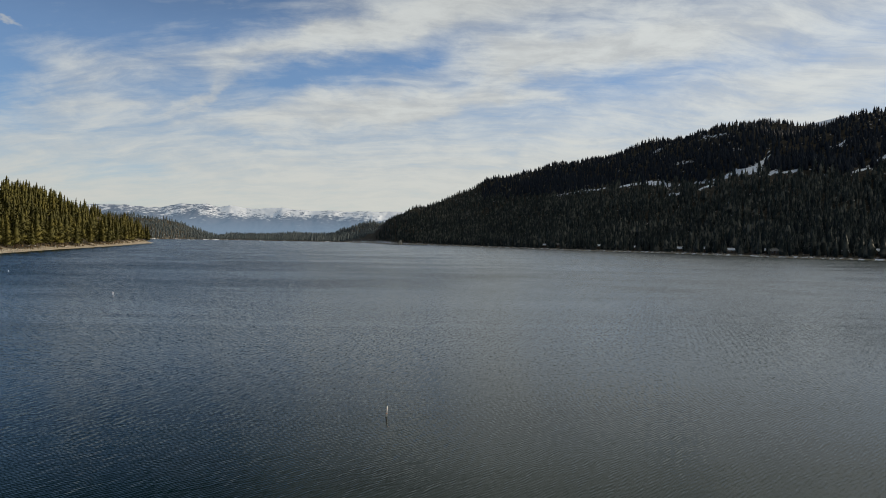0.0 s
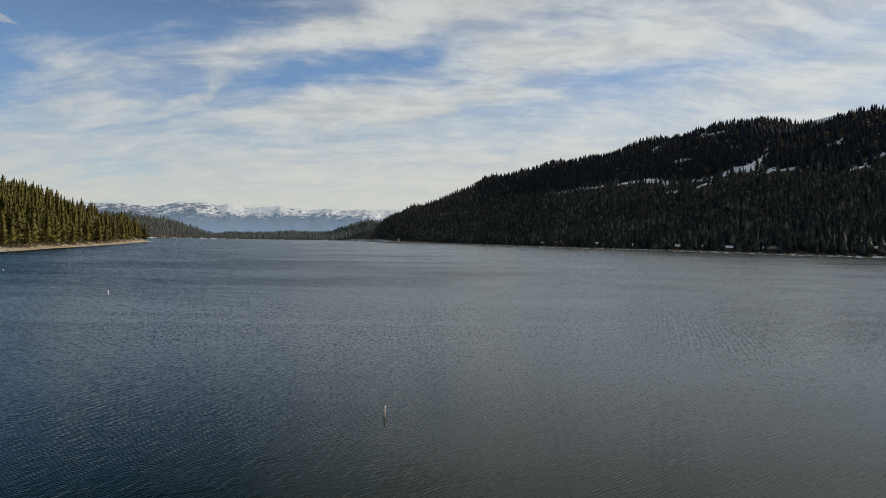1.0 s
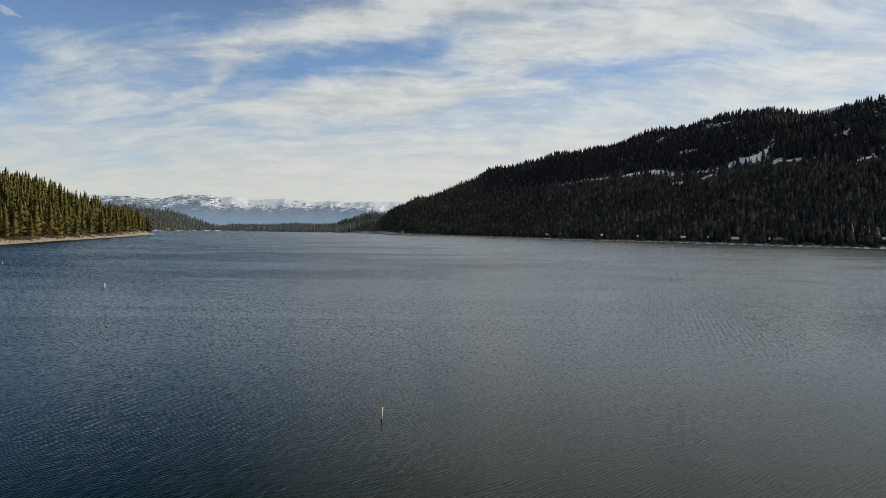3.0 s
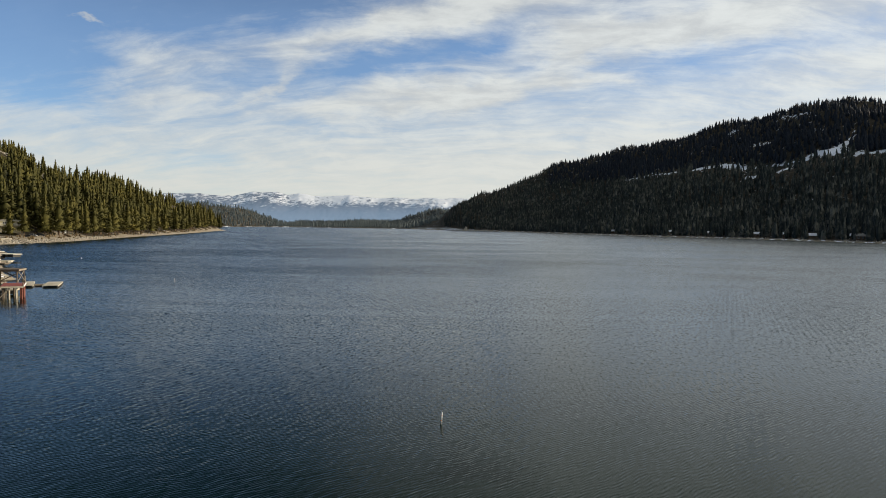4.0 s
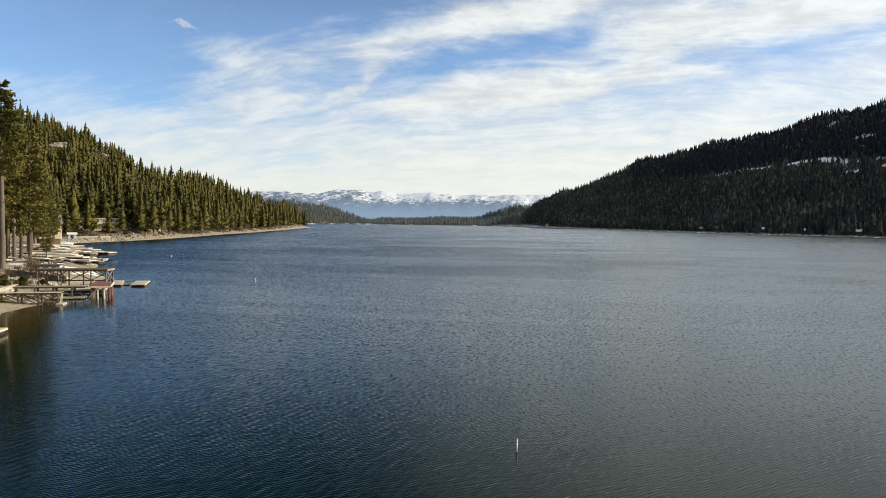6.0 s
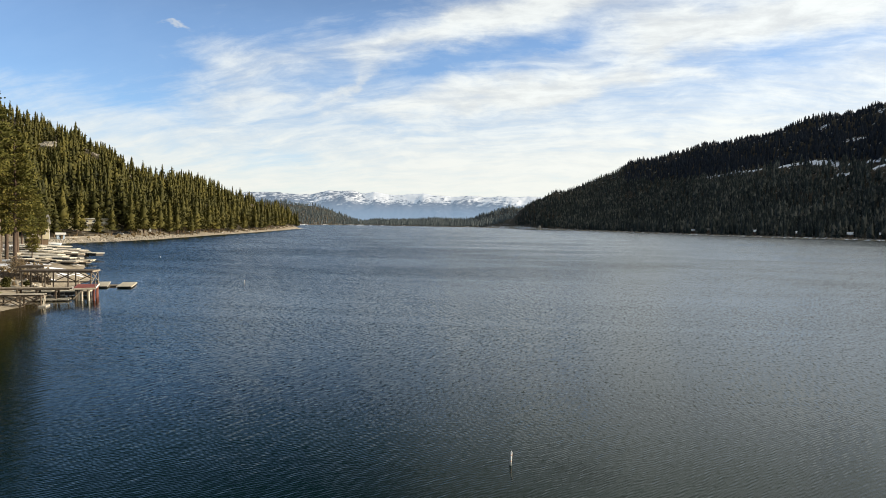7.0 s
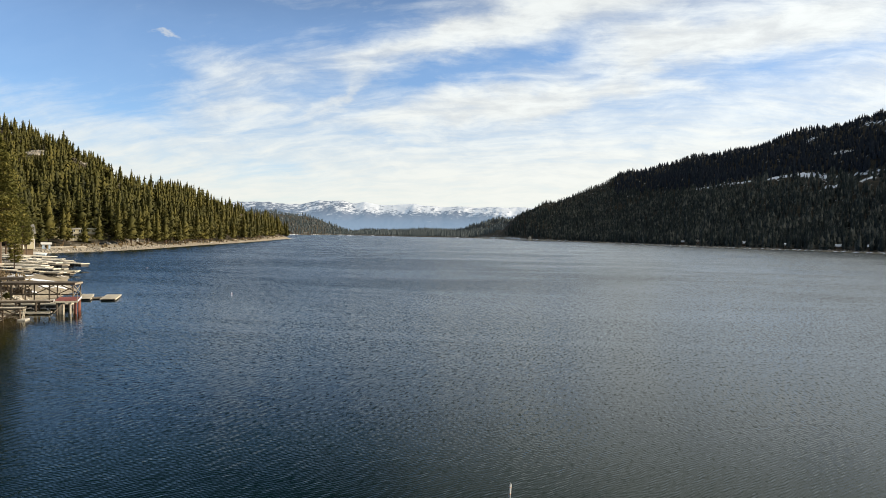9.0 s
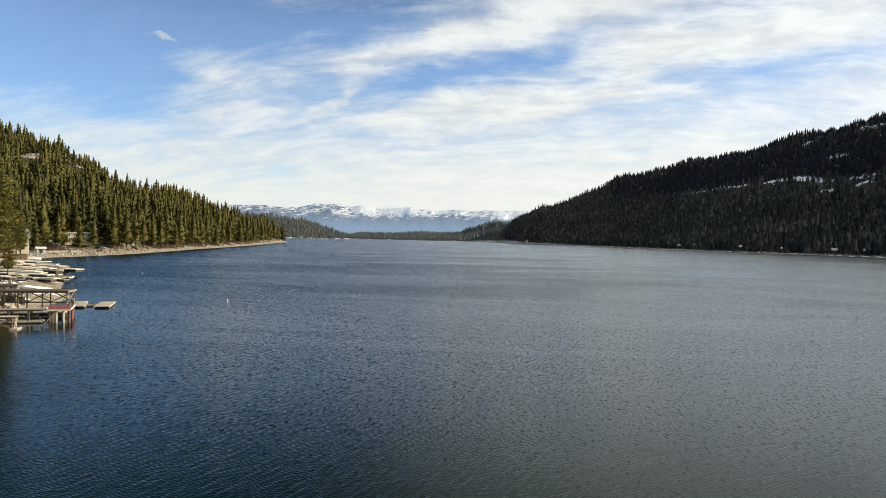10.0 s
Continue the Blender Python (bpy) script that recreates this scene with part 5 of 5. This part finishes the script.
def house(x, y, z, heading, w, d, h, wall, roof, label, gable=0.45, storeys=1, snow=False, flat=False, group=""):
    """Local -y is the front. Gable roof along x, or flat."""
    ob = thing("house", pose(x, y, z, 0, 0, heading), label, "house", group)
    part("wall", add_box(B(), 0, 0, h / 2 - 0.5, w, d, h + 1.0), wall, ob)
    if flat:
        part("roof", add_box(B(), 0, 0, h + 0.18, w + 1.4, d + 1.4, 0.36, bevel=0.03), roof, ob, "broad flat roof with a pale edge")
    else:
        bm = B()
        rise, o = d * gable, 0.6
        for lift, thick in ((0.0, 0.22),):
            prof = [(-d / 2 - o, h - o * gable * 2), (0, h + rise), (d / 2 + o, h - o * gable * 2), (d / 2 + o, h - o * gable * 2 + thick), (0, h + rise + thick * 1.2), (-d / 2 - o, h - o * gable * 2 + thick)]
            a = [bm.verts.new((-w / 2 - o, py, pz)) for py, pz in prof]
            b = [bm.verts.new((w / 2 + o, py, pz)) for py, pz in prof]
            bm.faces.new(a), bm.faces.new(b[::-1])
            for k in range(6):
                bm.faces.new((a[k], b[k], b[(k + 1) % 6], a[(k + 1) % 6]))
        part("roof", bm, SNOW if snow else roof, ob, "snow-covered roof" if snow else "")
        for e in (-1, 1):
            bm = B()
            q = [bm.verts.new((e * (w / 2 - t_), yy, zz)) for t_ in (0.0, 0.2) for yy, zz in ((-d / 2, h), (d / 2, h), (0, h + rise - 0.05))]
            bm.faces.new(q[:3]), bm.faces.new(q[3:][::-1])
            for k in range(3):
                bm.faces.new((q[k], q[3 + k], q[3 + (k + 1) % 3], q[(k + 1) % 3]))
            part("gable", bm, wall, ob)
        part("chimney", add_box(B(), w * 0.25, d * 0.1, h + rise * 0.9, 0.8, 0.8, rise * 1.2, bevel=0.03), STONE, ob)
    n = max(int(w / 3.2), 1)
    for s in range(storeys):
        for k in range(n):
            window(ob, (k + 0.5 - n / 2) * w / n, -d / 2, (s + 0.55) * h / storeys, min(1.6, w / n * 0.6), h / storeys * 0.45, 0)
        for k in range(max(int(d / 4), 1)):
            window(ob, w / 2, (k + 0.5 - max(int(d / 4), 1) / 2) * d / max(int(d / 4), 1), (s + 0.55) * h / storeys, 1.4, h / storeys * 0.45, 1)
    door = part("door", add_box(B(), w * 0.12, -d / 2 - 0.04, 1.05, 1.0, 0.08, 2.1, bevel=0.01), SIDING_BROWN, ob)
    part("handle", add_box(B(), w * 0.12 + 0.35, -d / 2 - 0.11, 1.05, 0.12, 0.05, 0.04), STEEL, door)
    return ob


def deck_of(ob, w, d, z, out):
    part("balcony", add_box(B(), 0, -d / 2 - out / 2, z, w, out, 0.2, bevel=0.02), WOOD_PALE, ob)
    bm = B()
    for k in range(int(w / 0.5)):
        add_box(bm, -w / 2 + (k + 0.5) * 0.5, -d / 2 - out + 0.05, z + 0.55, 0.05, 0.05, 0.95)
    add_box(bm, 0, -d / 2 - out + 0.05, z + 1.05, w, 0.1, 0.08)
    part("railing", bm, WHITE_PAINT, ob)
    for e in (-1, 0, 1):
        part("post", add_box(B(), e * (w / 2 - 0.2), -d / 2 - out + 0.15, (z - 1) / 2 - 0.0, 0.18, 0.18, z + 1), WHITE_PAINT, ob)


lodge = house(-287.5, 388, z_at(-287.5, 388) + 0.8, 40, 25, 9, 6.0, CREAM, ROOF_PALE, "cream two-storey lakeside lodge with a flat pale roof among pines", storeys=2, flat=True)
deck_of(lodge, 23, 9, 3.1, 1.8)
white_house = house(-219, 268, z_at(-219, 268) + 3.2, 50, 8, 7, 5.6, CREAM, ROOF_GREY, "cream two-storey lake house half hidden by pines", storeys=2)
deck_of(white_house, 8, 7, 2.9, 2.0)
part("foundation", add_box(B(), 0, 0.2, -2.2, 7.6, 6.4, 3.8), SIDING_BROWN, white_house)
house(-287, 448, z_at(-287, 448), 20, 3.2, 3.0, 2.5, WHITE_PAINT, ROOF_PALE, "small white shed near the rocky shore", gable=0.3)
house(-258, 330, z_at(-258, 330), 42, 3.6, 3.0, 2.4, BLUE_WRAP, ROOF_PALE, "small pale-blue boathouse on the bank", gable=0.2)
stone_wall((-263, 336), (-258, 360), 1.2, 2.7, "pale retaining wall above the rocky bay shore", 14)


def ramp():
    ob = thing("boat_ramp", pose(-257, 362, 0, 0, 0, -22), "timber boat-ramp rails running down into the bay", "ramp")
    for y in (-1.2, 1.2):
        part("rail", add_bar(B(), (-4, y, 2.6), (14, y, -0.6), 0.35, 0.3), WOOD_PALE, ob)
    for k in range(8):
        part("sleeper", add_bar(B(), (-3 + k * 2, -1.5, 2.3 - k * 0.355), (-3 + k * 2, 1.5, 2.3 - k * 0.355), 0.25, 0.2), WOOD_BROWN, ob)


ramp()


def car(x, y, heading, paint, label):
    ob = thing("car", pose(x, y, z_at(x, y) + 0.02, 0, 0, heading), label, "car", "parked cars")
    bm = B()
    prof = [(-2.2, 0.35), (-2.25, 0.8), (-2.1, 1.0), (-1.7, 1.55), (0.35, 1.62), (1.05, 1.05), (2.05, 0.92), (2.25, 0.65), (2.2, 0.35)]
    sides = []
    for y_, shrink in ((-0.9, 0.0), (-0.8, 0.05), (0.8, 0.05), (0.9, 0.0)):
        sides.append([bm.verts.new((px, y_ * (0.86 if pz > 1.3 else 1), pz + (0.04 if shrink and pz > 0.8 else 0))) for px, pz in prof])
    for a, b in zip(sides, sides[1:]):
        for k in range(len(prof)):
            bm.faces.new((a[k], a[(k + 1) % 9], b[(k + 1) % 9], b[k]))
    bm.faces.new(sides[0][::-1]), bm.faces.new(sides[-1])
    bmesh.ops.recalc_face_normals(bm, faces=bm.faces)
    part("body", bm, paint, ob)
    for e in (-1, 1):
        bm = B()
        q = [bm.verts.new((px, e * (0.905 if pz < 1.2 else 0.80), pz)) for px, pz in ((-1.75, 1.05), (0.85, 1.08), (0.25, 1.5), (-1.5, 1.46))]
        bm.faces.new(q if e < 0 else q[::-1])
        part("side_window", bm, GLASS, ob)
    part("windscreen", add_bar(B(), (0.45, 0, 1.58), (1.02, 0, 1.12), 1.4, 0.03), GLASS, ob)
    for px in (-1.4, 1.4):
        for e in (-0.82, 0.82):
            wh = part("wheel", add_rod(B(), (px, e - 0.11, 0.34), (px, e + 0.11, 0.34), 0.34, None, 16), TYRE, ob)
            part("rim", add_rod(B(), (px, e - 0.115, 0.34), (px, e + 0.115, 0.34), 0.2, None, 10), STEEL, wh)
    for e in (-0.65, 0.65):
        part("headlight", add_box(B(), 2.22, e, 0.72, 0.06, 0.35, 0.14, bevel=0.02), GLASS, ob)
    return ob


car(-271.5, 393.0, 15, CAR_DARK, "dark parked estate car by the bay shore")
car(-273.5, 399.0, 10, CAR_SILVER, "silver parked car by the bay shore")
car(-274.5, 407.0, 20, CAR_DARK, "dark parked car by the bay shore")
car(-176.0, 205.0, 70, CAR_DARK, "dark parked car under the pines")
car(-262.0, 322.0, 30, CAR_SILVER, "silver parked car beside the bay")

# cabins along the shaded shore
for k, (az, off, wdt, snow) in enumerate(CABINS):
    r = float(np.interp(az, [c[0] for c in RIGHT], [c[1] for c in RIGHT])) + off
    x, y = r * math.sin(radians(az)), r * math.cos(radians(az))
    house(x, y, z_at(x, y), -az - 6 + 9 * (k % 3), wdt * 0.62, 5, 2.8 + (k % 2), SIDING_BROWN, ROOF_GREY, "brown lakeside cabin under snow in the pines" if snow else "lakeside cabin in the pines", snow=snow, gable=0.4, group="cabins on the shaded shore")
for k, (az, r) in enumerate([(-19.2, 2690), (-21.0, 2570)]):
    x, y = r * math.sin(radians(az)), r * math.cos(radians(az))
    house(x, y, z_at(x, y), -az, 10, 7, 3.2, CREAM, ROOF_GREY, "pale cabin on the far shore", gable=0.35, group="cabins on the far shore")


def cliff(az0, az1, s, tall, label, seed):
    """A bare road cut across the slope: a rough, leaning face of rock."""
    rng = np.random.RandomState(seed)
    n, k = 46, 9
    V = []
    for j in range(k):
        for i in range(n):
            az = az0 + (az1 - az0) * i / (n - 1)
            foot, ridge = (float(np.interp(az, [c[0] for c in LEFT], [c[q] for c in LEFT])) for q in (1, 2))
            r = foot + (ridge - foot) * s + 0.8 * j + rng.normal(0, 0.9)
            edge = min(1.0, 10.0 * i / n, 10.0 * (n - 1 - i) / n) * (0.9 + 0.1 * math.sin(i * 0.23 + seed))
            x, y = r * math.sin(radians(az)), r * math.cos(radians(az))
            V.append((x, y, z_at(x, y) - 2 + (tall * edge + 2) * j / (k - 1) + rng.normal(0, 0.3)))
    for i in range(n):
        x, y, z = V[(k - 1) * n + i]
        V.append((x * 1.02, y * 1.02, z_at(x * 1.02, y * 1.02) - 2))
    F = []
    for j in range(k):
        for i in range(n - 1):
            a = j * n + i
            F += [(a, a + 1, a + n + 1), (a, a + n + 1, a + n)]
    return tagged(tri_object("rock_cut", V, F, [STONE]), label, "rock")


for k, (az0, az1, up, tall) in enumerate(CUTS):
    cliff(az0, az1, up, tall, ("pale rock cut along a road across the hillside", "pale rock cut higher on the hillside", "small pale rock cut near the ridge")[k], 3 + k)


def outcrop(x, y, w, h, label):
    bm = B()
    bmesh.ops.create_icosphere(bm, subdivisions=3, radius=1.0)
    for v in bm.verts:
        n = noise.noise(v.co * 1.7) + 0.5 * noise.noise(v.co * 4)
        v.co = Vector((v.co.x * w, v.co.y * w, v.co.z * h)) * (1 + 0.35 * n)
    me = bpy.data.meshes.new("outcrop")
    bm.to_mesh(me)
    bm.free()
    me.materials.append(STONE)
    ob = new("rock_outcrop", me)
    ob.location = (x, y, z_at(x, y) + h * 0.3)
    return tagged(ob, label, "rock")


outcrop(-98, 1650, 4.5, 13, "tall pale rock outcrop at the wooded point")


# ---- single trees ----
def trunk_mesh(h, r, seed, bare=0.5):
    rnd = random.Random(seed)
    bm = B()
    pts = [(0.0, 1.35), (0.015, 1.1), (0.15, 0.95), (0.35, 0.85), (0.6, 0.62), (0.8, 0.38), (1.0, 0.06)]
    rings = []
    for u, k in pts:
        ox, oy = rnd.uniform(-0.05, 0.05) * u, rnd.uniform(-0.05, 0.05) * u
        rings.append([bm.verts.new((ox * 3 + r * k * math.cos(a * 0.628) * rnd.uniform(0.94, 1.06), oy * 3 + r * k * math.sin(a * 0.628) * rnd.uniform(0.94, 1.06), u * h - (0.3 if u == 0 else 0))) for a in range(10)])
    for a, b in zip(rings, rings[1:]):
        for k in range(10):
            bm.faces.new((a[k], a[(k + 1) % 10], b[(k + 1) % 10], b[k]))
    for k in range(5):
        a, z = rnd.uniform(0, 6.28), rnd.uniform(bare * 0.5, bare) * h
        add_rod(bm, (0, 0, z), (math.cos(a) * 1.3, math.sin(a) * 1.3, z + rnd.uniform(-0.2, 0.4)), 0.05, 0.015, 4)
    return bm


def pine_crown(h, spread, bare, seed, whorls=24, ring=6, tufts=11, size=0.55, top=0.5):
    """Boughs with tufts of needles: corners and triangles, and the boughs as a mesh."""
    rng = np.random.RandomState(seed)
    boughs = B()
    cs, ws, ds = [], [], []
    for w in range(whorls):
        u = (w + rng.uniform(0, 0.8)) / whorls
        R = spread * (1 - u) ** top * min(1, 0.55 + 2.2 * u) + 0.35
        for k in range(ring if u < 0.85 else 4):
            a = 6.283 * (k + rng.uniform(-0.4, 0.4)) / ring + 0.8 * w
            L = R * rng.uniform(0.5, 1.2)
            if rng.uniform() < 0.12:
                continue
            z = h * (bare + (1 - bare) * u)
            sag = rng.uniform(-0.28, 0.12) + 0.35 * u
            tip = np.array([math.cos(a) * L, math.sin(a) * L, z + L * sag])
            add_rod(boughs, (0, 0, z), tip, 0.045 + 0.03 * (1 - u), 0.015, 4)
            n = int(tufts * (0.5 + L / spread))
            t = rng.uniform(0.3, 1.05, n) ** 0.8
            base = np.array([0, 0, z])
            c = base + (tip - base) * t[:, None] + rng.normal(0, 0.17, (n, 3)) * L * (0.4 + 0.6 * t[:, None]) * [1, 1, 0.55]
            c[:, 2] += 0.10 * L
            cs.append(c), ws.append(size * rng.uniform(0.6, 1.35, n)), ds.append(np.tile([math.cos(a), math.sin(a), 0.35], (n, 1)) + rng.normal(0, 0.45, (n, 3)))
    c, w, d = np.concatenate(cs), np.concatenate(ws), np.concatenate(ds)
    d /= np.linalg.norm(d, axis=1)[:, None]
    s = np.cross(d, rng.normal(0, 1, d.shape))
    s /= np.linalg.norm(s, axis=1)[:, None]
    q = np.cross(d, s)
    V, F = [], []
    for j, (p, r_) in enumerate(((s, q), (q, s))):
        # two crossed, notched blades in a tuft
        v = np.stack([c - d * w[:, None] * 0.35, c + p * w[:, None] * 0.42 + d * w[:, None] * 0.15, c + d * w[:, None] * 0.75, c - p * w[:, None] * 0.42 + d * w[:, None] * 0.2], 1)
        b = np.arange(len(c))[:, None] * 4 + j * len(c) * 4
        V.append(v.reshape(-1, 3))
        F += [b + [0, 1, 2], b + [0, 2, 3]]
    return np.concatenate(V), np.concatenate(F), boughs


def big_pine(name, h, r, spread, bare, seed, label, mat=NEEDLES_BANK, **kw):
    ob = thing("pine_tree", Matrix(), label, "tree", "pines by the piers")
    part("trunk", trunk_mesh(h, r, seed, bare), BARK_GREY if name == "grey" else BARK, ob, smooth=True)
    v, f, boughs = pine_crown(h, spread, bare, seed, **kw)
    cr = tri_object("crown", v, f, [mat])
    cr.parent = ob
    part("boughs", boughs, BARK, cr)
    return ob


def stand(ob, x, y, turn, s=1.0):
    return copy_thing(ob, pose(x, y, z_at(x, y), 0, 0, turn) @ Matrix.Scale(s, 4))


tall = big_pine("grey", 36.5, 0.50, 4.6, 0.50, 3, "tall pine with a bare lower trunk beside the piers", whorls=24, ring=7, tufts=44, size=0.46)
tall.matrix_basis = pose(-112.6, 130.4, z_at(-112.6, 130.4) - 0.1, 0, 0, 40)
MODELS = [big_pine("brown", 33, 0.42, 5.0, 0.24, 11, "full-crowned green pine on the bank", whorls=26, ring=7, tufts=36, size=0.48),
          big_pine("brown", 28, 0.36, 4.4, 0.26, 12, "full-crowned green pine on the bank", whorls=26, ring=7, tufts=36, size=0.48, top=0.7),
          big_pine("grey", 35, 0.42, 4.6, 0.26, 13, "tall green pine with a long trunk on the bank", whorls=26, ring=7, tufts=36, size=0.48)]
MODELS[0].matrix_basis = pose(-139.0, 164.5, z_at(-139, 164.5) - 0.1, 0, 0, 20)
MODELS[1].matrix_basis = pose(-147.5, 177.5, z_at(-147.5, 177.5) - 0.1, 0, 0, 80)
MODELS[2].matrix_basis = pose(-131.0, 153.5, z_at(-131, 153.5) - 0.1, 0, 0, 140)
for k, (i, x, y, s) in enumerate([(0, -136, 157, 1.0), (2, -143, 161, 1.05), (1, -150, 170, 1.1), (0, -158, 176, 0.95), (2, -156, 186, 1.0), (1, -164, 190, 0.9), (0, -172, 196, 0.9), 
                                   (2, -124, 138, 0.95), (0, -121, 147, 0.9), (2, -166, 178, 1.05), (1, -226, 268, 0.62), (1, -250, 300, 0.6),
                                   (1, -262, 312, 0.5), (0, -190, 205, 0.9), (2, -152, 160, 1.0), (0, -226, 250, 0.8), (2, -240, 262, 0.75), (1, -258, 290, 0.7), (0, -153, 180, 0.85), (1, -128, 160, 0.35), (1, -203, 250, 0.78), (0, -210, 250, 0.66), (1, -197, 243, 0.66), (1, -208, 258, 0.6), (1, -188, 229, 0.5),
                                   (0, -78, 62, 0.95), (2, -72, 44, 0.9), (1, -86, 72, 1.0), (0, -66, 24, 0.9), (2, -74, 8, 0.95), (1, -92, 56, 1.05), (0, -62, -10, 0.9)]):
    stand(MODELS[i], x, y, 37 * k, s)


def conifer(h, shape, label, group):
    ob = thing("conifer_tree", Matrix(), label, "tree", group)
    v, f = shape
    cr = tri_object("crown", v * h, f, [NEEDLES_SUNNY])
    cr.parent = ob
    sv, sf = stem(6, 0.011 * h, h * 0.85)
    tr = tri_object("trunk", sv, sf, [BARK], smooth=True)
    tr.parent = ob
    return ob


ROW = "pines along the sunny shore"
KINDS = [conifer(26, tufted(520, 200 + k, 0.13 + 0.05 * (k % 2), 0.21 + 0.03 * (k % 3), 0.4 * (k % 3), 0.042, 17, 8), "sunlit olive pine standing along the rocky shore", ROW) for k in range(5)]
rng = random.Random(33)
edge = [(-259, 414), (-277, 480), (-303, 570), (-323, 655), (-368, 820), (-440, 1060), (-462, 1150)]
row = []
for (ax, ay), (bx, by) in zip(edge, edge[1:]):
    L = math.hypot(bx - ax, by - ay)
    n = int(L / 5.2)
    for k in range(n):
        u = (k + rng.random()) / n
        d = rng.uniform(6, 22)
        row.append((ax + (bx - ax) * u - d * (by - ay) / L, ay + (by - ay) * u + d * (bx - ax) / L))
row = [p for p in row if all(math.hypot(p[0] - c[0], p[1] - c[1]) > c[2] for c in CLEAR)]
row += [(-281, 360), (-262, 364), (-279, 369), (-283, 377), (-273, 391)]
for k, (x, y) in enumerate(row):
    i = k % 5
    s = rng.uniform(0.62, 1.15)
    if k < 5:
        KINDS[i].matrix_basis = pose(x, y, z_at(x, y) - 0.2, 0, 0, rng.uniform(0, 360))
    else:
        stand(KINDS[i], x, y, rng.uniform(0, 360), s)


# single firs that stand out against the sky on the left-hand ridge: bearing, height angle of the tip, height
RIDGE = [(-41.5, 7.9, 17), (-40.0, 7.25, 14), (-37.55, 6.78, 24), (-37.35, 6.6, 19), (-34.0, 4.6, 17), (-33.25, 4.62, 19), (-31.9, 4.47, 19), (-31.45, 3.95, 13), (-30.1, 3.92, 15)]
for k, (az, el, h) in enumerate(RIDGE):
    # the distance at which the tip of a tree of that height has that angle
    far = np.arange(600.0, 1000.0, 2.0)
    px, py = far * math.sin(radians(az)), far * math.cos(radians(az))
    best = int(np.argmin(np.abs((land(px, py) + h - 12) / far - math.tan(radians(el)))))
    ob = copy_thing(KINDS[(0, 3, 1, 4, 2)[k % 5]], pose(px[best], py[best], z_at(px[best], py[best]) - 0.2, 0, 0, 50 * k) @ Matrix.Scale(h / 26, 4))
    tagged(ob, "tall dark fir standing out on the ridge", "tree", "firs on the ridge")


def brush(name, edge, count, label, seed, depth, size=1.0):
    """Low winter brush: many thin, leaning blades in one mesh."""
    rng = np.random.RandomState(seed)
    V, F = [], []
    base = 0
    for x, y, nx, ny in along(edge, 1.0 / count, rng):
        x -= abs(nx) * rng.uniform(3, depth)
        h, r = rng.uniform(0.5, 2.2) * size, rng.uniform(0.5, 1.4) * size
        n = 14
        a, t = rng.uniform(0, 6.283, n), rng.uniform(0.1, 1.0, n)
        root = np.stack([np.cos(a) * 0.15, np.sin(a) * 0.15, 0 * a], 1)
        tip = np.stack([np.cos(a) * r * t, np.sin(a) * r * t, h * (1.1 - 0.5 * t * t)], 1)
        side = np.stack([-np.sin(a), np.cos(a), 0.3 + 0 * a], 1) * (0.16 + 0.1 * r)
        v = np.stack([root, tip * 0.6 + side, tip, tip * 0.6 - side], 1).reshape(-1, 3)
        k = np.arange(n)[:, None] * 4 + base
        V.append(v + (x, y, z_at(x, y) - 0.05))
        F += [k + [0, 1, 2], k + [0, 2, 3]]
        base += n * 4
    return tagged(tri_object(name, np.concatenate(V), np.concatenate(F), [DRY_LEAF]), label, "brush", kind="stuff")


brush("shore_brush", [(-249, 314), (-251, 365), (-259, 414), (-277, 480), (-303, 570), (-323, 655), (-368, 820), (-440, 1060), (-458, 1140)], 0.55, "dry brown brush along the sunny shore", 77, 22)


def covered_boat(x, y, heading, label):
    ob = thing("covered_boat", pose(x, y, z_at(x, y), 0, 0, heading), label, "boat")
    bm = B()
    rings = []
    for i in range(9):
        u = i / 8
        w = 1.15 * min(1, 0.55 + 2 * u) * (1 - max(0, u - 0.6) ** 2 * 5.5)
        rings.append([bm.verts.new(((u - 0.5) * 6.5, w * c, 0.9 + h * (1 - 0.5 * abs(u - 0.4)))) for c, h in ((-1, 0.15), (-0.7, 0.7), (0, 1.0), (0.7, 0.7), (1, 0.15))])
    for a, b in zip(rings, rings[1:]):
        for k in range(4):
            bm.faces.new((a[k], b[k], b[k + 1], a[k + 1]))
    bm.faces.new(rings[0]), bm.faces.new(rings[-1][::-1])
    part("cover", bm, WHITE_PAINT, ob, "white shrink-wrap cover", True)
    part("hull", add_box(B(), -0.1, 0, 0.75, 5.9, 1.9, 0.75, bevel=0.25), BLUE_WRAP, ob, "pale blue hull")
    for px in (-1.6, 1.4):
        part("cradle", add_box(B(), px, 0, 0.2, 0.25, 1.9, 0.5, bevel=0.03), WOOD_BROWN, ob)
    return ob


covered_boat(-227.0, 287.5, 30, "boat under a white cover on the bank")
covered_boat(-196.0, 216.0, 60, "boat under a white cover beneath the pines")

brush("bank_brush", [(-84, 106), (-96, 124), (-116, 152), (-140, 190)], 1.8, "dry brown brush on the bank above the docks", 81, 12, 0.35)
